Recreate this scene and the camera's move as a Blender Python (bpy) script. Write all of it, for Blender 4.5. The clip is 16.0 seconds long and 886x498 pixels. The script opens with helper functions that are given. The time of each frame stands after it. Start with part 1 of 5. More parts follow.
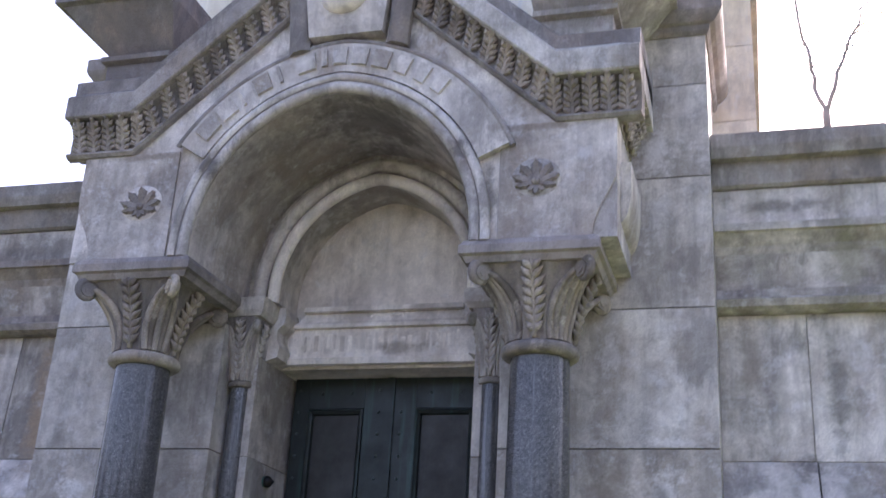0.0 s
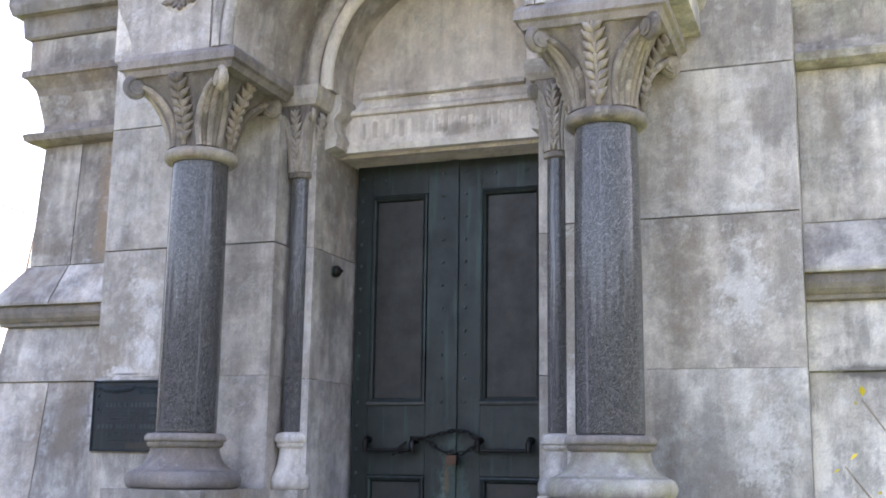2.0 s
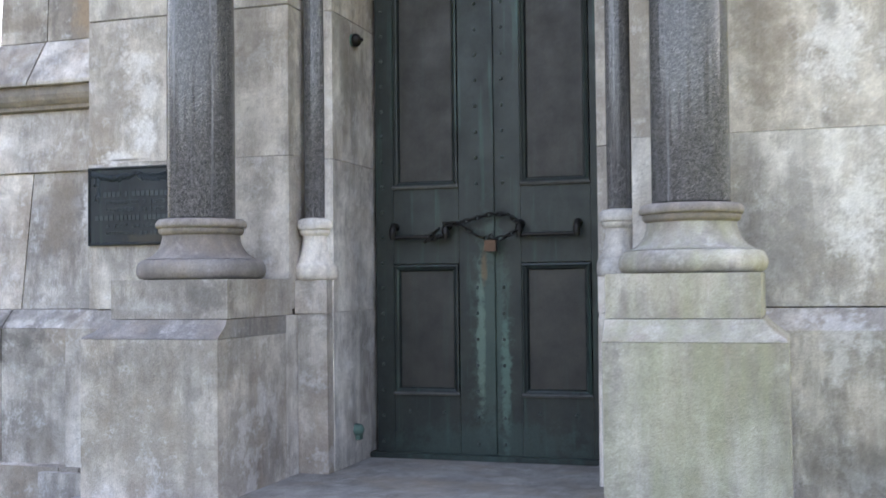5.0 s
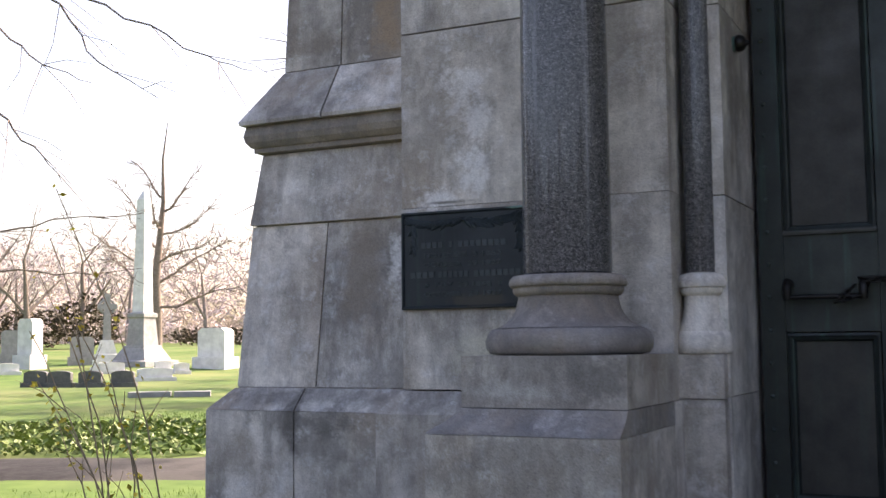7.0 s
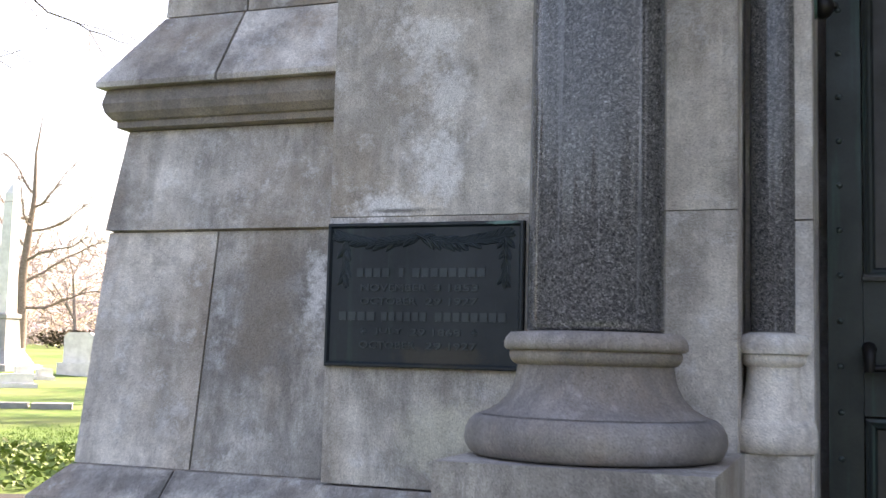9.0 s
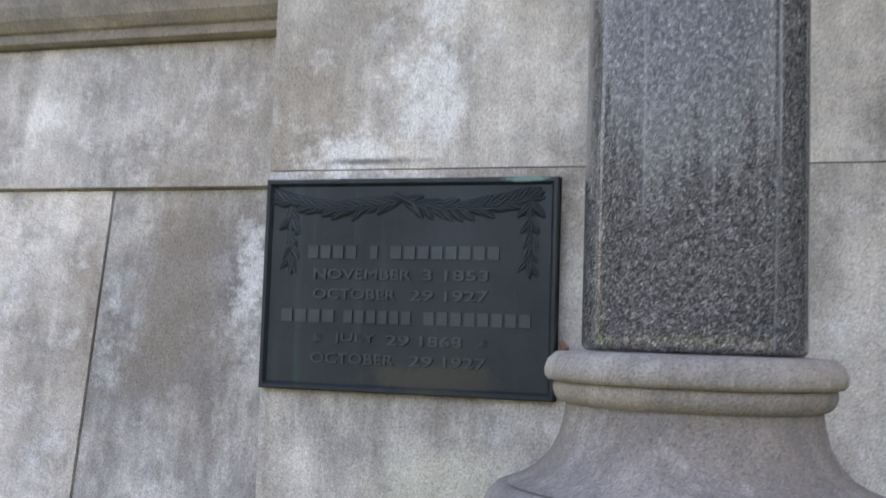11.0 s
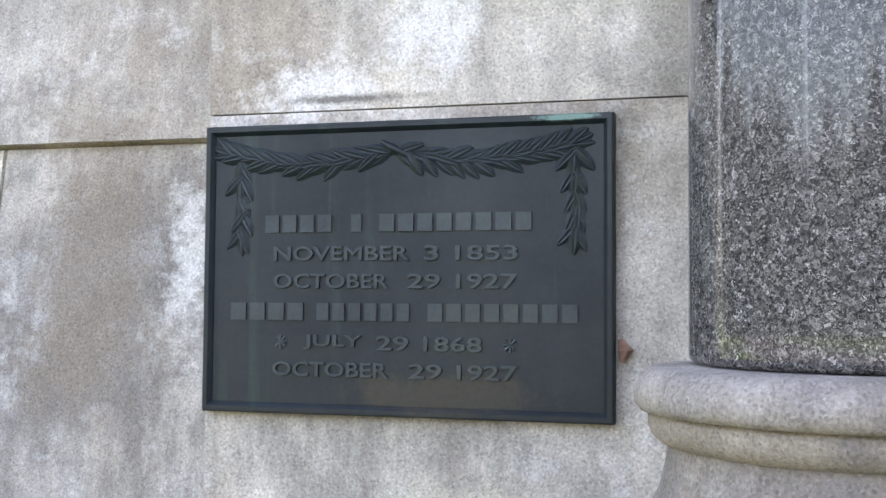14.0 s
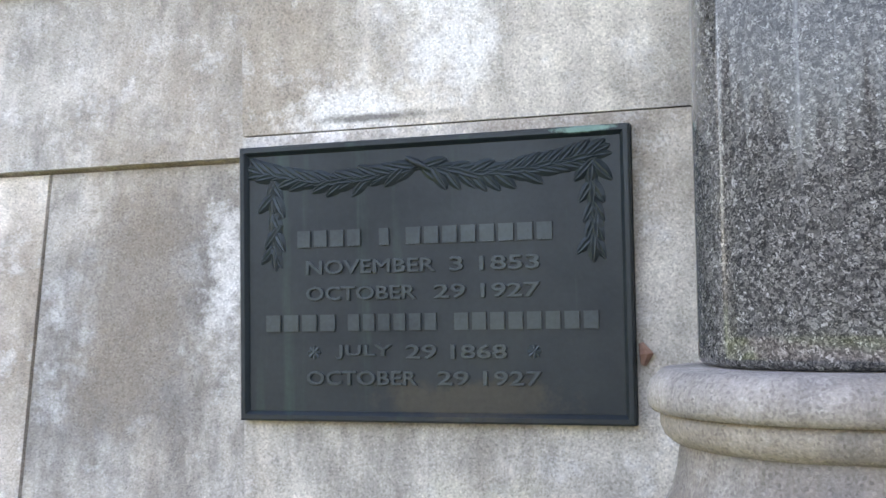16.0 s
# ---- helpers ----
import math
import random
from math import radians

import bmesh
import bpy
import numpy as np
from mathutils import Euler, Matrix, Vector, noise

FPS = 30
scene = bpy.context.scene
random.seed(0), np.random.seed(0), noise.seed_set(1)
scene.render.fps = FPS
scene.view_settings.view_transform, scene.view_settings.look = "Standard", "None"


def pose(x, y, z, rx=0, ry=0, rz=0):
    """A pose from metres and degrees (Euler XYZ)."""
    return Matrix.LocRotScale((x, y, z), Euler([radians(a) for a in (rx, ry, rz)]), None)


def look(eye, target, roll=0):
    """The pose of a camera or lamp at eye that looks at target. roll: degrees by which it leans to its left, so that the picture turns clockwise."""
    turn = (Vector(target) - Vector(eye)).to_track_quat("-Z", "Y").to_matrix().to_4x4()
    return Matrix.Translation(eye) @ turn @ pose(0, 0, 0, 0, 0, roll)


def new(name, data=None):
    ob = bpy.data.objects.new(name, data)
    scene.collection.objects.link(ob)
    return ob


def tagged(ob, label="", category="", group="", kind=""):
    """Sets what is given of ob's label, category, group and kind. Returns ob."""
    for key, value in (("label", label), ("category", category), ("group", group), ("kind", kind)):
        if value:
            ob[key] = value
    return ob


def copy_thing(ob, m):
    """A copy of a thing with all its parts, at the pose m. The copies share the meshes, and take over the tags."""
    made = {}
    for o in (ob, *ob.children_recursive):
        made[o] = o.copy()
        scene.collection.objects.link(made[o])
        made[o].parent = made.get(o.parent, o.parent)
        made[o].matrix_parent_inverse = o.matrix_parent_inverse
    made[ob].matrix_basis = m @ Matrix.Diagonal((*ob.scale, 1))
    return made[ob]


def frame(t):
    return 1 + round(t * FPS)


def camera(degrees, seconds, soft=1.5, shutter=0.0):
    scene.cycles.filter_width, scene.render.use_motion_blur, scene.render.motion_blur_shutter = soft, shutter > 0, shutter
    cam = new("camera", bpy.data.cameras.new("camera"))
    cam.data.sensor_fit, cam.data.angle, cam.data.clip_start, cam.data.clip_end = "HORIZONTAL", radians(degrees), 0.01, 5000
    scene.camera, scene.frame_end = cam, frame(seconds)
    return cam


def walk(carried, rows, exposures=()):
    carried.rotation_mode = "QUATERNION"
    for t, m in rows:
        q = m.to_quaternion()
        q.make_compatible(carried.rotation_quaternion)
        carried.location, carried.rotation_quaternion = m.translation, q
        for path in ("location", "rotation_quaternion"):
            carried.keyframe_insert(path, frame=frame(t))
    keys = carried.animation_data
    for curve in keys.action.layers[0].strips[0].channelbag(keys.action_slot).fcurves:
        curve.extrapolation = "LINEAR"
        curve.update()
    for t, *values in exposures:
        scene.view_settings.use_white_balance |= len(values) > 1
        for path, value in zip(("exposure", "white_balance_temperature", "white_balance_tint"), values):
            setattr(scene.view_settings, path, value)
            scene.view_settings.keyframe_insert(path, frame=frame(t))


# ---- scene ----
cam = camera(43.5, 16.0, shutter=0.5)
PATH = [
    (0, (0.372, -0.144, 1.762), (-0.161, 1.639, 2.493), 3.4),
    (0.5, (0.376, 0.007, 1.79), (-0.201, 1.806, 2.445), 2.1),
    (1, (0.394, 0.111, 1.758), (-0.213, 1.939, 2.298), 2.3),
    (1.5, (0.383, 0.12, 1.746), (-0.255, 1.961, 2.194), 1.6),
    (2, (0.368, 0.121, 1.741), (-0.311, 1.965, 2.115), 0.8),
    (2.5, (0.377, 0.172, 1.698), (-0.366, 2.002, 2.016), 0.8),
    (3, (0.357, 0.215, 1.58), (-0.464, 2.024, 1.811), 1.1),
    (3.2, (0.385, 0.269, 1.534), (-0.448, 2.077, 1.721), 0.9),
    (5.3, (-0.516, 0.74, 1.544), (-1.106, 2.651, 1.554), -0.9),
    (5.5, (-0.665, 0.839, 1.556), (-1.325, 2.727, 1.514), -0.5),
    (6, (-1.074, 0.992, 1.564), (-1.838, 2.839, 1.589), -0.6),
    (6.5, (-1.398, 1.272, 1.568), (-2.269, 3.07, 1.652), -1.1),
    (7, (-1.664, 1.511, 1.615), (-2.545, 3.298, 1.786), -0.6),
    (7.5, (-1.917, 1.793, 1.681), (-2.728, 3.614, 1.834), -0.2),
    (8, (-2.106, 2.124, 1.689), (-2.832, 3.979, 1.869), 0.6),
    (8.5, (-2.282, 2.474, 1.724), (-3.011, 4.329, 1.891), 1.1),
    (8.7, (-2.378, 2.6, 1.756), (-3.087, 4.46, 1.951), 1.4),
    (10.8, (-2.895, 3.695, 1.876), (-3.534, 5.581, 2.062), 1.7),
    (11, (-2.931, 3.739, 1.881), (-3.543, 5.636, 2.038), 1.9),
    (11.5, (-2.994, 3.966, 1.888), (-3.62, 5.862, 2.001), 0.7),
    (12, (-3.031, 4.138, 1.919), (-3.689, 6.022, 2.043), -0.4),
    (12.5, (-3.091, 4.207, 1.928), (-3.718, 6.103, 2.033), 0.0),
    (13, (-3.157, 4.248, 1.926), (-3.725, 6.163, 2.026), 0.4),
    (13.5, (-3.182, 4.274, 1.927), (-3.726, 6.196, 2.029), 0.3),
    (14, (-3.19, 4.276, 1.926), (-3.719, 6.202, 2.026), 0.4),
    (14.5, (-3.198, 4.261, 1.93), (-3.737, 6.185, 2.032), 0.5),
    (15, (-3.204, 4.255, 1.927), (-3.744, 6.177, 2.038), 0.4),
    (15.5, (-3.196, 4.259, 1.927), (-3.74, 6.18, 2.042), -0.1),
    (16, (-3.146, 4.229, 1.926), (-3.752, 6.131, 2.042), -0.9),
]
walk(cam, [(t, look(eye, target, roll)) for t, eye, target, roll in PATH],
     exposures=[(0.0, 1.78, 6600, 34), (0.5, 2.03, 6950, 32), (1.0, 2.2, 7150, 30.5), (2.0, 2.6, 7500, 27.5), (3.0, 2.76, 7700, 28), (5.5, 2.9, 8250, 21), (6.0, 2.88, 7900, 21), (6.5, 2.05, 7700, 26), (7.0, 1.52, 7550, 25.5),
               (7.6, 1.43, 7700, 25.5), (8.0, 1.75, 7800, 24), (8.5, 2.0, 7850, 23), (11.0, 2.68, 8350, 23), (12.0, 2.98, 8450, 22), (14.5, 3.27, 8450, 22), (16.0, 3.25, 8450, 21)])

# ---------------------------------------------------------------- light
world = bpy.data.worlds.new("sky")
scene.world = world
world.use_nodes = True
wn = world.node_tree.nodes
sky = wn.new("ShaderNodeTexSky")
sky.sky_type = "NISHITA"
sky.sun_disc = False
SUN_FROM = Vector((0.38, 0.88, 0.72)).normalized()
sky.sun_elevation = math.asin(SUN_FROM.z)
sky.sun_rotation = math.atan2(SUN_FROM.x, SUN_FROM.y)
sky.air_density, sky.dust_density, sky.ozone_density = 1.0, 3.0, 1.0
wn["Background"].inputs["Strength"].default_value = 0.15
world.node_tree.links.new(sky.outputs[0], wn["Background"].inputs["Color"])
sun_data = bpy.data.lights.new("sun", "SUN")
sun_data.energy, sun_data.angle, sun_data.color = 5.0, radians(0.5), (1.0, 0.95, 0.87)
sun = new("sun", sun_data)
sun.matrix_world = look(SUN_FROM * 60, (0, 0, 0))


# ---------------------------------------------------------------- materials
def material(name):
    m = bpy.data.materials.new(name)
    m.use_nodes = True
    nt = m.node_tree
    bsdf = nt.nodes["Principled BSDF"]
    return m, nt, bsdf


def node(nt, kind, **inputs):
    n = nt.nodes.new(kind)
    for key, value in inputs.items():
        n.inputs[key.replace("_", " ")].default_value = value
    return n


def link(nt, a, b):
    nt.links.new(a, b)


def position(nt):
    return nt.nodes.new("ShaderNodeNewGeometry").outputs["Position"]


def scaled(nt, vec, x, y, z):
    n = node(nt, "ShaderNodeMapping")
    n.inputs["Scale"].default_value = (x, y, z)
    link(nt, vec, n.inputs["Vector"])
    return n.outputs["Vector"]


def noise_of(nt, vec, scale, detail=4.0, rough=0.55):
    n = node(nt, "ShaderNodeTexNoise", Scale=scale, Detail=detail, Roughness=rough)
    link(nt, vec, n.inputs["Vector"])
    return n.outputs["Fac"]


def ramp(nt, fac, *stops):
    n = nt.nodes.new("ShaderNodeValToRGB")
    els = n.color_ramp.elements
    while len(els) < len(stops):
        els.new(0.5)
    for el, (p, c) in zip(els, stops):
        el.position = p
        el.color = (c, c, c, 1) if isinstance(c, (int, float)) else (*c, 1)
    link(nt, fac, n.inputs["Fac"])
    return n.outputs["Color"]


def mixed(nt, fac, a, b, blend="MIX"):
    n = nt.nodes.new("ShaderNodeMix")
    n.data_type, n.blend_type = "RGBA", blend
    for value, socket in ((fac, n.inputs[0]), (a, n.inputs[6]), (b, n.inputs[7])):
        if isinstance(value, bpy.types.NodeSocket):
            link(nt, value, socket)
        elif isinstance(value, (int, float)):
            socket.default_value = value
        else:
            socket.default_value = (*value, 1)
    return n.outputs[2]


def maths(nt, op, a, b=0.0, clamp=False):
    n = nt.nodes.new("ShaderNodeMath")
    n.operation, n.use_clamp = op, clamp
    for value, socket in ((a, n.inputs[0]), (b, n.inputs[1])):
        if isinstance(value, bpy.types.NodeSocket):
            link(nt, value, socket)
        else:
            socket.default_value = value
    return n.outputs[0]


def bumped(nt, bsdf, height, strength, distance):
    n = node(nt, "ShaderNodeBump", Strength=strength, Distance=distance)
    link(nt, height, n.inputs["Height"])
    link(nt, n.outputs[0], bsdf.inputs["Normal"])


WHITE = (0.82, 0.81, 0.79)
SOOT = (0.14, 0.13, 0.12)
SOOT_BROWN = (0.24, 0.20, 0.16)


def blot(nt, pos, centre, size, rough=0.5, grain=9.0, spread=0.4):
    """A stain with a ragged rim round a place on the stone."""
    sub = node(nt, "ShaderNodeVectorMath")
    sub.operation = "SUBTRACT"
    link(nt, pos, sub.inputs[0])
    sub.inputs[1].default_value = centre
    v = scaled(nt, sub.outputs[0], *(1 / a for a in size))
    ln = node(nt, "ShaderNodeVectorMath")
    ln.operation = "LENGTH"
    link(nt, v, ln.inputs[0])
    n = noise_of(nt, pos, grain, 9, 0.78)
    d = maths(nt, "ADD", ln.outputs["Value"], maths(nt, "MULTIPLY", maths(nt, "SUBTRACT", n, 0.5), 7.5 * rough))
    return ramp(nt, d, (0.95 - spread, 1.0), (0.95 + spread, 0.0))


def stone_material(name, light=(0.80, 0.765, 0.71), dark=(0.165, 0.15, 0.14), stain=0.5, green=0.0, rusty=0.0, blots=(), grain=1.0):
    m, nt, bsdf = material(name)
    bloom = tuple(min(0.74, 0.03 + 1.12 * c) for c in light)
    place = position(nt)
    info = nt.nodes.new("ShaderNodeObjectInfo")
    # each stone is cut from another part of the quarry bed
    shift = node(nt, "ShaderNodeVectorMath")
    shift.operation = "MULTIPLY_ADD"
    link(nt, info.outputs["Random"], shift.inputs[0])
    shift.inputs[1].default_value = (9.0, 5.0, 13.0)
    link(nt, place, shift.inputs[2])
    pos = shift.outputs[0]
    big = noise_of(nt, pos, 1.7, 6, 0.6)
    streak = noise_of(nt, scaled(nt, pos, 7.0, 7.0, 0.55), 1.0, 5, 0.6)
    mid = noise_of(nt, pos, 11.0, 5, 0.65)
    fine = noise_of(nt, pos, 300.0, 3, 0.8)
    vor = node(nt, "ShaderNodeTexVoronoi", Scale=330.0)
    link(nt, pos, vor.inputs["Vector"])
    soil = maths(nt, "ADD", maths(nt, "MULTIPLY", big, 0.6), maths(nt, "ADD", maths(nt, "MULTIPLY", streak, 0.36), maths(nt, "MULTIPLY", mid, 0.28)))
    soil = maths(nt, "ADD", soil, maths(nt, "MULTIPLY", maths(nt, "SUBTRACT", info.outputs["Random"], 0.5), 0.10))
    fac = ramp(nt, soil, (0.57 - 0.1 * stain, 0.0), (0.72, 1.0))
    colour = mixed(nt, maths(nt, "MULTIPLY", fac, 0.4 + 0.6 * stain), light, dark)
    tint = ramp(nt, info.outputs["Random"], (0.0, (1.07, 1.04, 1.0)), (0.5, (0.95, 0.96, 0.96)), (1.0, (1.02, 0.98, 0.92)))
    colour = mixed(nt, 0.7, colour, tint, "MULTIPLY")
    brown = ramp(nt, noise_of(nt, scaled(nt, pos, 1.0, 1.0, 0.6), 2.6, 6, 0.65), (0.47, 0.0), (0.66, 1.0))
    colour = mixed(nt, maths(nt, "MULTIPLY", brown, 0.66 + rusty, True), colour, (0.315, 0.255, 0.20))
    pale = ramp(nt, noise_of(nt, pos, 3.4, 9, 0.72), (0.57, 0.0), (0.63, 1.0))
    colour = mixed(nt, maths(nt, "MULTIPLY", pale, 0.42), colour, bloom)
    drip = ramp(nt, noise_of(nt, scaled(nt, pos, 9.0, 9.0, 0.4), 1.0, 6, 0.65), (0.52, 0.0), (0.68, 1.0))
    colour = mixed(nt, maths(nt, "MULTIPLY", drip, 0.12 + 0.34 * stain), colour, (0.16, 0.145, 0.13))
    mott = ramp(nt, noise_of(nt, pos, 9.0, 9, 0.78), (0.55, 0.0), (0.63, 1.0))
    colour = mixed(nt, maths(nt, "MULTIPLY", mott, 0.42), colour, bloom)
    dim = ramp(nt, noise_of(nt, pos, 5.0, 9, 0.78), (0.54, 0.0), (0.66, 1.0))
    colour = mixed(nt, maths(nt, "MULTIPLY", dim, 0.55 * stain + 0.16), colour, (0.19, 0.175, 0.16))
    crust = ramp(nt, maths(nt, "ADD", maths(nt, "MULTIPLY", noise_of(nt, pos, 2.2, 3, 0.5), 0.6), maths(nt, "MULTIPLY", noise_of(nt, scaled(nt, pos, 14.0, 14.0, 4.0), 1.0, 9, 0.78), 0.4)), (0.525, 0.0), (0.595, 1.0))
    colour = mixed(nt, maths(nt, "MULTIPLY", crust, 0.2 + 0.55 * stain), colour, (0.17, 0.155, 0.145))
    if green:
        moss = ramp(nt, noise_of(nt, scaled(nt, pos, 7.0, 7.0, 0.8), 1.0, 6, 0.65), (0.40, 0.0), (0.62, 1.0))
        colour = mixed(nt, maths(nt, "MULTIPLY", moss, green), colour, (0.30, 0.31, 0.20))
    for centre, size, tone, amount in blots:
        colour = mixed(nt, maths(nt, "MULTIPLY", blot(nt, place, centre, size, rough=0.62 if tone == WHITE else 0.42, grain=13.0 if tone == WHITE else 8.0, spread=0.62 if tone == WHITE else 0.55), amount), colour, tone)
    specks = ramp(nt, vor.outputs["Color"], (0.12, 0.45), (0.36, 0.94), (0.66, 1.06), (0.9, 1.45))
    colour = mixed(nt, 0.5 * grain, colour, specks, "MULTIPLY")
    colour = mixed(nt, 0.55 * grain, colour, ramp(nt, fine, (0.3, 0.6), (0.7, 1.35)), "MULTIPLY")
    link(nt, colour, bsdf.inputs["Base Color"])
    bsdf.inputs["Roughness"].default_value = 0.82
    bsdf.inputs["Specular IOR Level"].default_value = 0.3
    h = maths(nt, "ADD", maths(nt, "MULTIPLY", fine, 0.30), maths(nt, "MULTIPLY", mid, 1.0))
    bumped(nt, bsdf, h, 0.5, 0.008)
    return m


# Darker patches along the arch rolls, impost tops and beside the keystone.
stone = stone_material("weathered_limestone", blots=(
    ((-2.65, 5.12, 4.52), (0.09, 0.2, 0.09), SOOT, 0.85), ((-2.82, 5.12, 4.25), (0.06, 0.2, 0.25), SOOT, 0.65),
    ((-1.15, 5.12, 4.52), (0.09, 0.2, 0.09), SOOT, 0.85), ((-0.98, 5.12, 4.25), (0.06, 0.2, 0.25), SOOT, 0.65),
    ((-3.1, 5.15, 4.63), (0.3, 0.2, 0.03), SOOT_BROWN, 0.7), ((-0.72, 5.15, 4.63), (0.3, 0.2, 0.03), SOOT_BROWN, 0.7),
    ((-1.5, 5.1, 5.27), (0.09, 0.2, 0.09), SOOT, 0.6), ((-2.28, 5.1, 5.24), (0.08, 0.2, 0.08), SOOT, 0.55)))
# Vault stone with darker patches at the apex and on the flanks.
stone_soffit = stone_material("vault_limestone", light=(0.68, 0.65, 0.62), dark=(0.20, 0.18, 0.175), stain=0.45, blots=(((-1.75, 5.5, 4.92), (0.5, 0.5, 0.16), SOOT, 0.75), ((-1.25, 5.4, 4.6), (0.14, 0.4, 0.3), SOOT, 0.6), ((-2.4, 5.6, 4.7), (0.12, 0.25, 0.10), SOOT_BROWN, 0.5)))
stone_wing = stone_material("weathered_limestone_stained", light=(0.72, 0.68, 0.63), stain=0.72, rusty=0.1, blots=(
    ((-4.3, 6.0, 4.42), (0.5, 0.5, 0.12), SOOT, 0.55), ((-4.6, 6.0, 3.1), (0.2, 0.5, 0.08), SOOT_BROWN, 0.5),
    ((-4.28, 6.0, 1.95), (0.16, 0.3, 0.36), SOOT_BROWN, 0.7),
    ((-4.09, 5.9, 2.0), (0.05, 0.3, 0.15), WHITE, 0.6),
    ((-4.8, 6.0, 3.5), (0.12, 0.5, 0.5), SOOT_BROWN, 0.5),
    ((-4.2, 6.0, 3.35), (0.12, 0.5, 0.5), (0.36, 0.25, 0.16), 0.6)))
stone_wing_green = stone_material("weathered_limestone_algae", stain=0.65, green=0.2, blots=(
    ((0.80, 6.0, 3.4), (0.07, 0.5, 0.45), SOOT, 0.6), ((0.34, 6.0, 3.6), (0.09, 0.5, 0.3), SOOT_BROWN, 0.6), ((0.55, 6.0, 4.45), (0.3, 0.5, 0.05), SOOT, 0.6), ((0.9, 6.0, 4.1), (0.1, 0.5, 0.3), (0.25, 0.25, 0.17), 0.5), ((0.3, 6.0, 2.6), (0.12, 0.5, 0.06), SOOT, 0.6),
    ((0.62, 6.0, 2.95), (0.1, 0.5, 0.09), SOOT, 0.8), ((0.45, 6.0, 2.2), (0.2, 0.5, 0.05), SOOT, 0.8)))
stone_pilaster = stone_material("weathered_limestone_pilaster", stain=0.45, blots=(
    ((-3.63, 5.8, 2.37), (0.10, 0.4, 0.12), WHITE, 0.75),
    ((-3.60, 5.8, 2.57), (0.09, 0.4, 0.08), WHITE, 0.55),
    ((-3.66, 5.8, 2.75), (0.12, 0.4, 0.09), WHITE, 0.6),
    ((-3.80, 5.8, 2.235), (0.10, 0.4, 0.05), WHITE, 0.8),
    ((-3.76, 5.8, 2.228), (0.10, 0.4, 0.010), SOOT, 0.85),
    ((-0.40, 5.8, 2.65), (0.16, 0.4, 0.45), SOOT_BROWN, 0.6),
    ((-0.12, 5.8, 2.62), (0.15, 0.4, 0.32), WHITE, 0.6),
    ((-0.15, 5.8, 2.74), (0.06, 0.4, 0.10), (0.26, 0.24, 0.22), 0.75),
    ((-0.05, 5.8, 1.85), (0.13, 0.4, 0.30), WHITE, 0.55),
    ((-0.35, 5.8, 1.7), (0.16, 0.4, 0.28), (0.25, 0.235, 0.225), 0.6),
    ((-0.15, 5.8, 4.75), (0.12, 0.4, 0.22), WHITE, 0.55),
    ((-0.35, 5.8, 4.9), (0.14, 0.4, 0.35), (0.24, 0.21, 0.22), 0.6),
    ((-0.35, 5.8, 4.2), (0.14, 0.4, 0.3), (0.24, 0.21, 0.22), 0.5),
    # Darker patch behind the left column, below its capital.
    ((-3.02, 5.8, 2.9), (0.16, 0.4, 0.42), (0.27, 0.245, 0.22), 0.5),
    ((-0.1, 5.8, 3.03), (0.20, 0.4, 0.03), WHITE, 0.5),
    ((-0.1, 5.8, 3.62), (0.05, 0.4, 0.18), WHITE, 0.45),
    ((-3.6, 5.8, 1.58), (0.2, 0.4, 0.12), (0.62, 0.60, 0.48), 0.6)))
stone_base = stone_material("plinth_limestone", light=(0.74, 0.70, 0.65), stain=0.6, rusty=0.1, blots=(
    ((-4.45, 5.76, 1.27), (0.3, 0.3, 0.09), SOOT, 0.75), ((-4.5, 5.85, 1.38), (0.5, 0.3, 0.05), SOOT, 0.6),
    ((-4.85, 5.76, 1.1), (0.2, 0.3, 0.12), SOOT_BROWN, 0.5), ((-4.53, 5.76, 1.30), (0.05, 0.3, 0.22), SOOT, 0.85),
    ((-4.40, 5.76, 1.17), (0.22, 0.3, 0.10), SOOT, 0.5), ((-4.25, 5.76, 0.70), (0.16, 0.3, 0.13), (0.24, 0.21, 0.18), 0.6),
    ((-4.70, 5.76, 0.85), (0.3, 0.3, 0.14), WHITE, 0.45)))
stone_pedestal = stone_material("pedestal_limestone", light=(0.76, 0.72, 0.665), stain=0.45, rusty=0.1, blots=(
    ((-2.80, 5.2, 1.50), (0.17, 0.25, 0.10), SOOT, 0.6), ((-3.1, 5.06, 1.36), (0.35, 0.2, 0.045), (0.30, 0.30, 0.31), 0.6)))
stone_pedestal_green = stone_material("pedestal_limestone_algae", light=(0.54, 0.52, 0.465), stain=0.5, green=0.6)
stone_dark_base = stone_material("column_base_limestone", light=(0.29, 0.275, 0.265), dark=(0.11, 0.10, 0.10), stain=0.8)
stone_sooty = stone_material("sooty_pedestal_limestone", light=(0.50, 0.475, 0.44), stain=0.7, blots=(((-2.85, 5.1, 1.50), (0.13, 0.25, 0.10), SOOT, 0.7), ((-3.2, 5.06, 1.45), (0.25, 0.2, 0.05), (0.55, 0.54, 0.52), 0.5)))
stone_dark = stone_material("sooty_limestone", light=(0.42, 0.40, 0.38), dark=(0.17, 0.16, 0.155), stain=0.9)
stone_capital = stone_material("carved_limestone", light=(0.54, 0.485, 0.41), dark=(0.11, 0.095, 0.08), stain=0.9, rusty=0.2)
stone_pale = stone_material("tympanum_limestone", light=(0.92, 0.87, 0.80), dark=(0.40, 0.36, 0.32), stain=0.15, blots=(
    ((-1.75, 6.2, 3.72), (0.22, 0.3, 0.05), SOOT_BROWN, 0.6), ((-1.28, 6.3, 4.1), (0.1, 0.3, 0.3), (0.3, 0.27, 0.28), 0.6)))
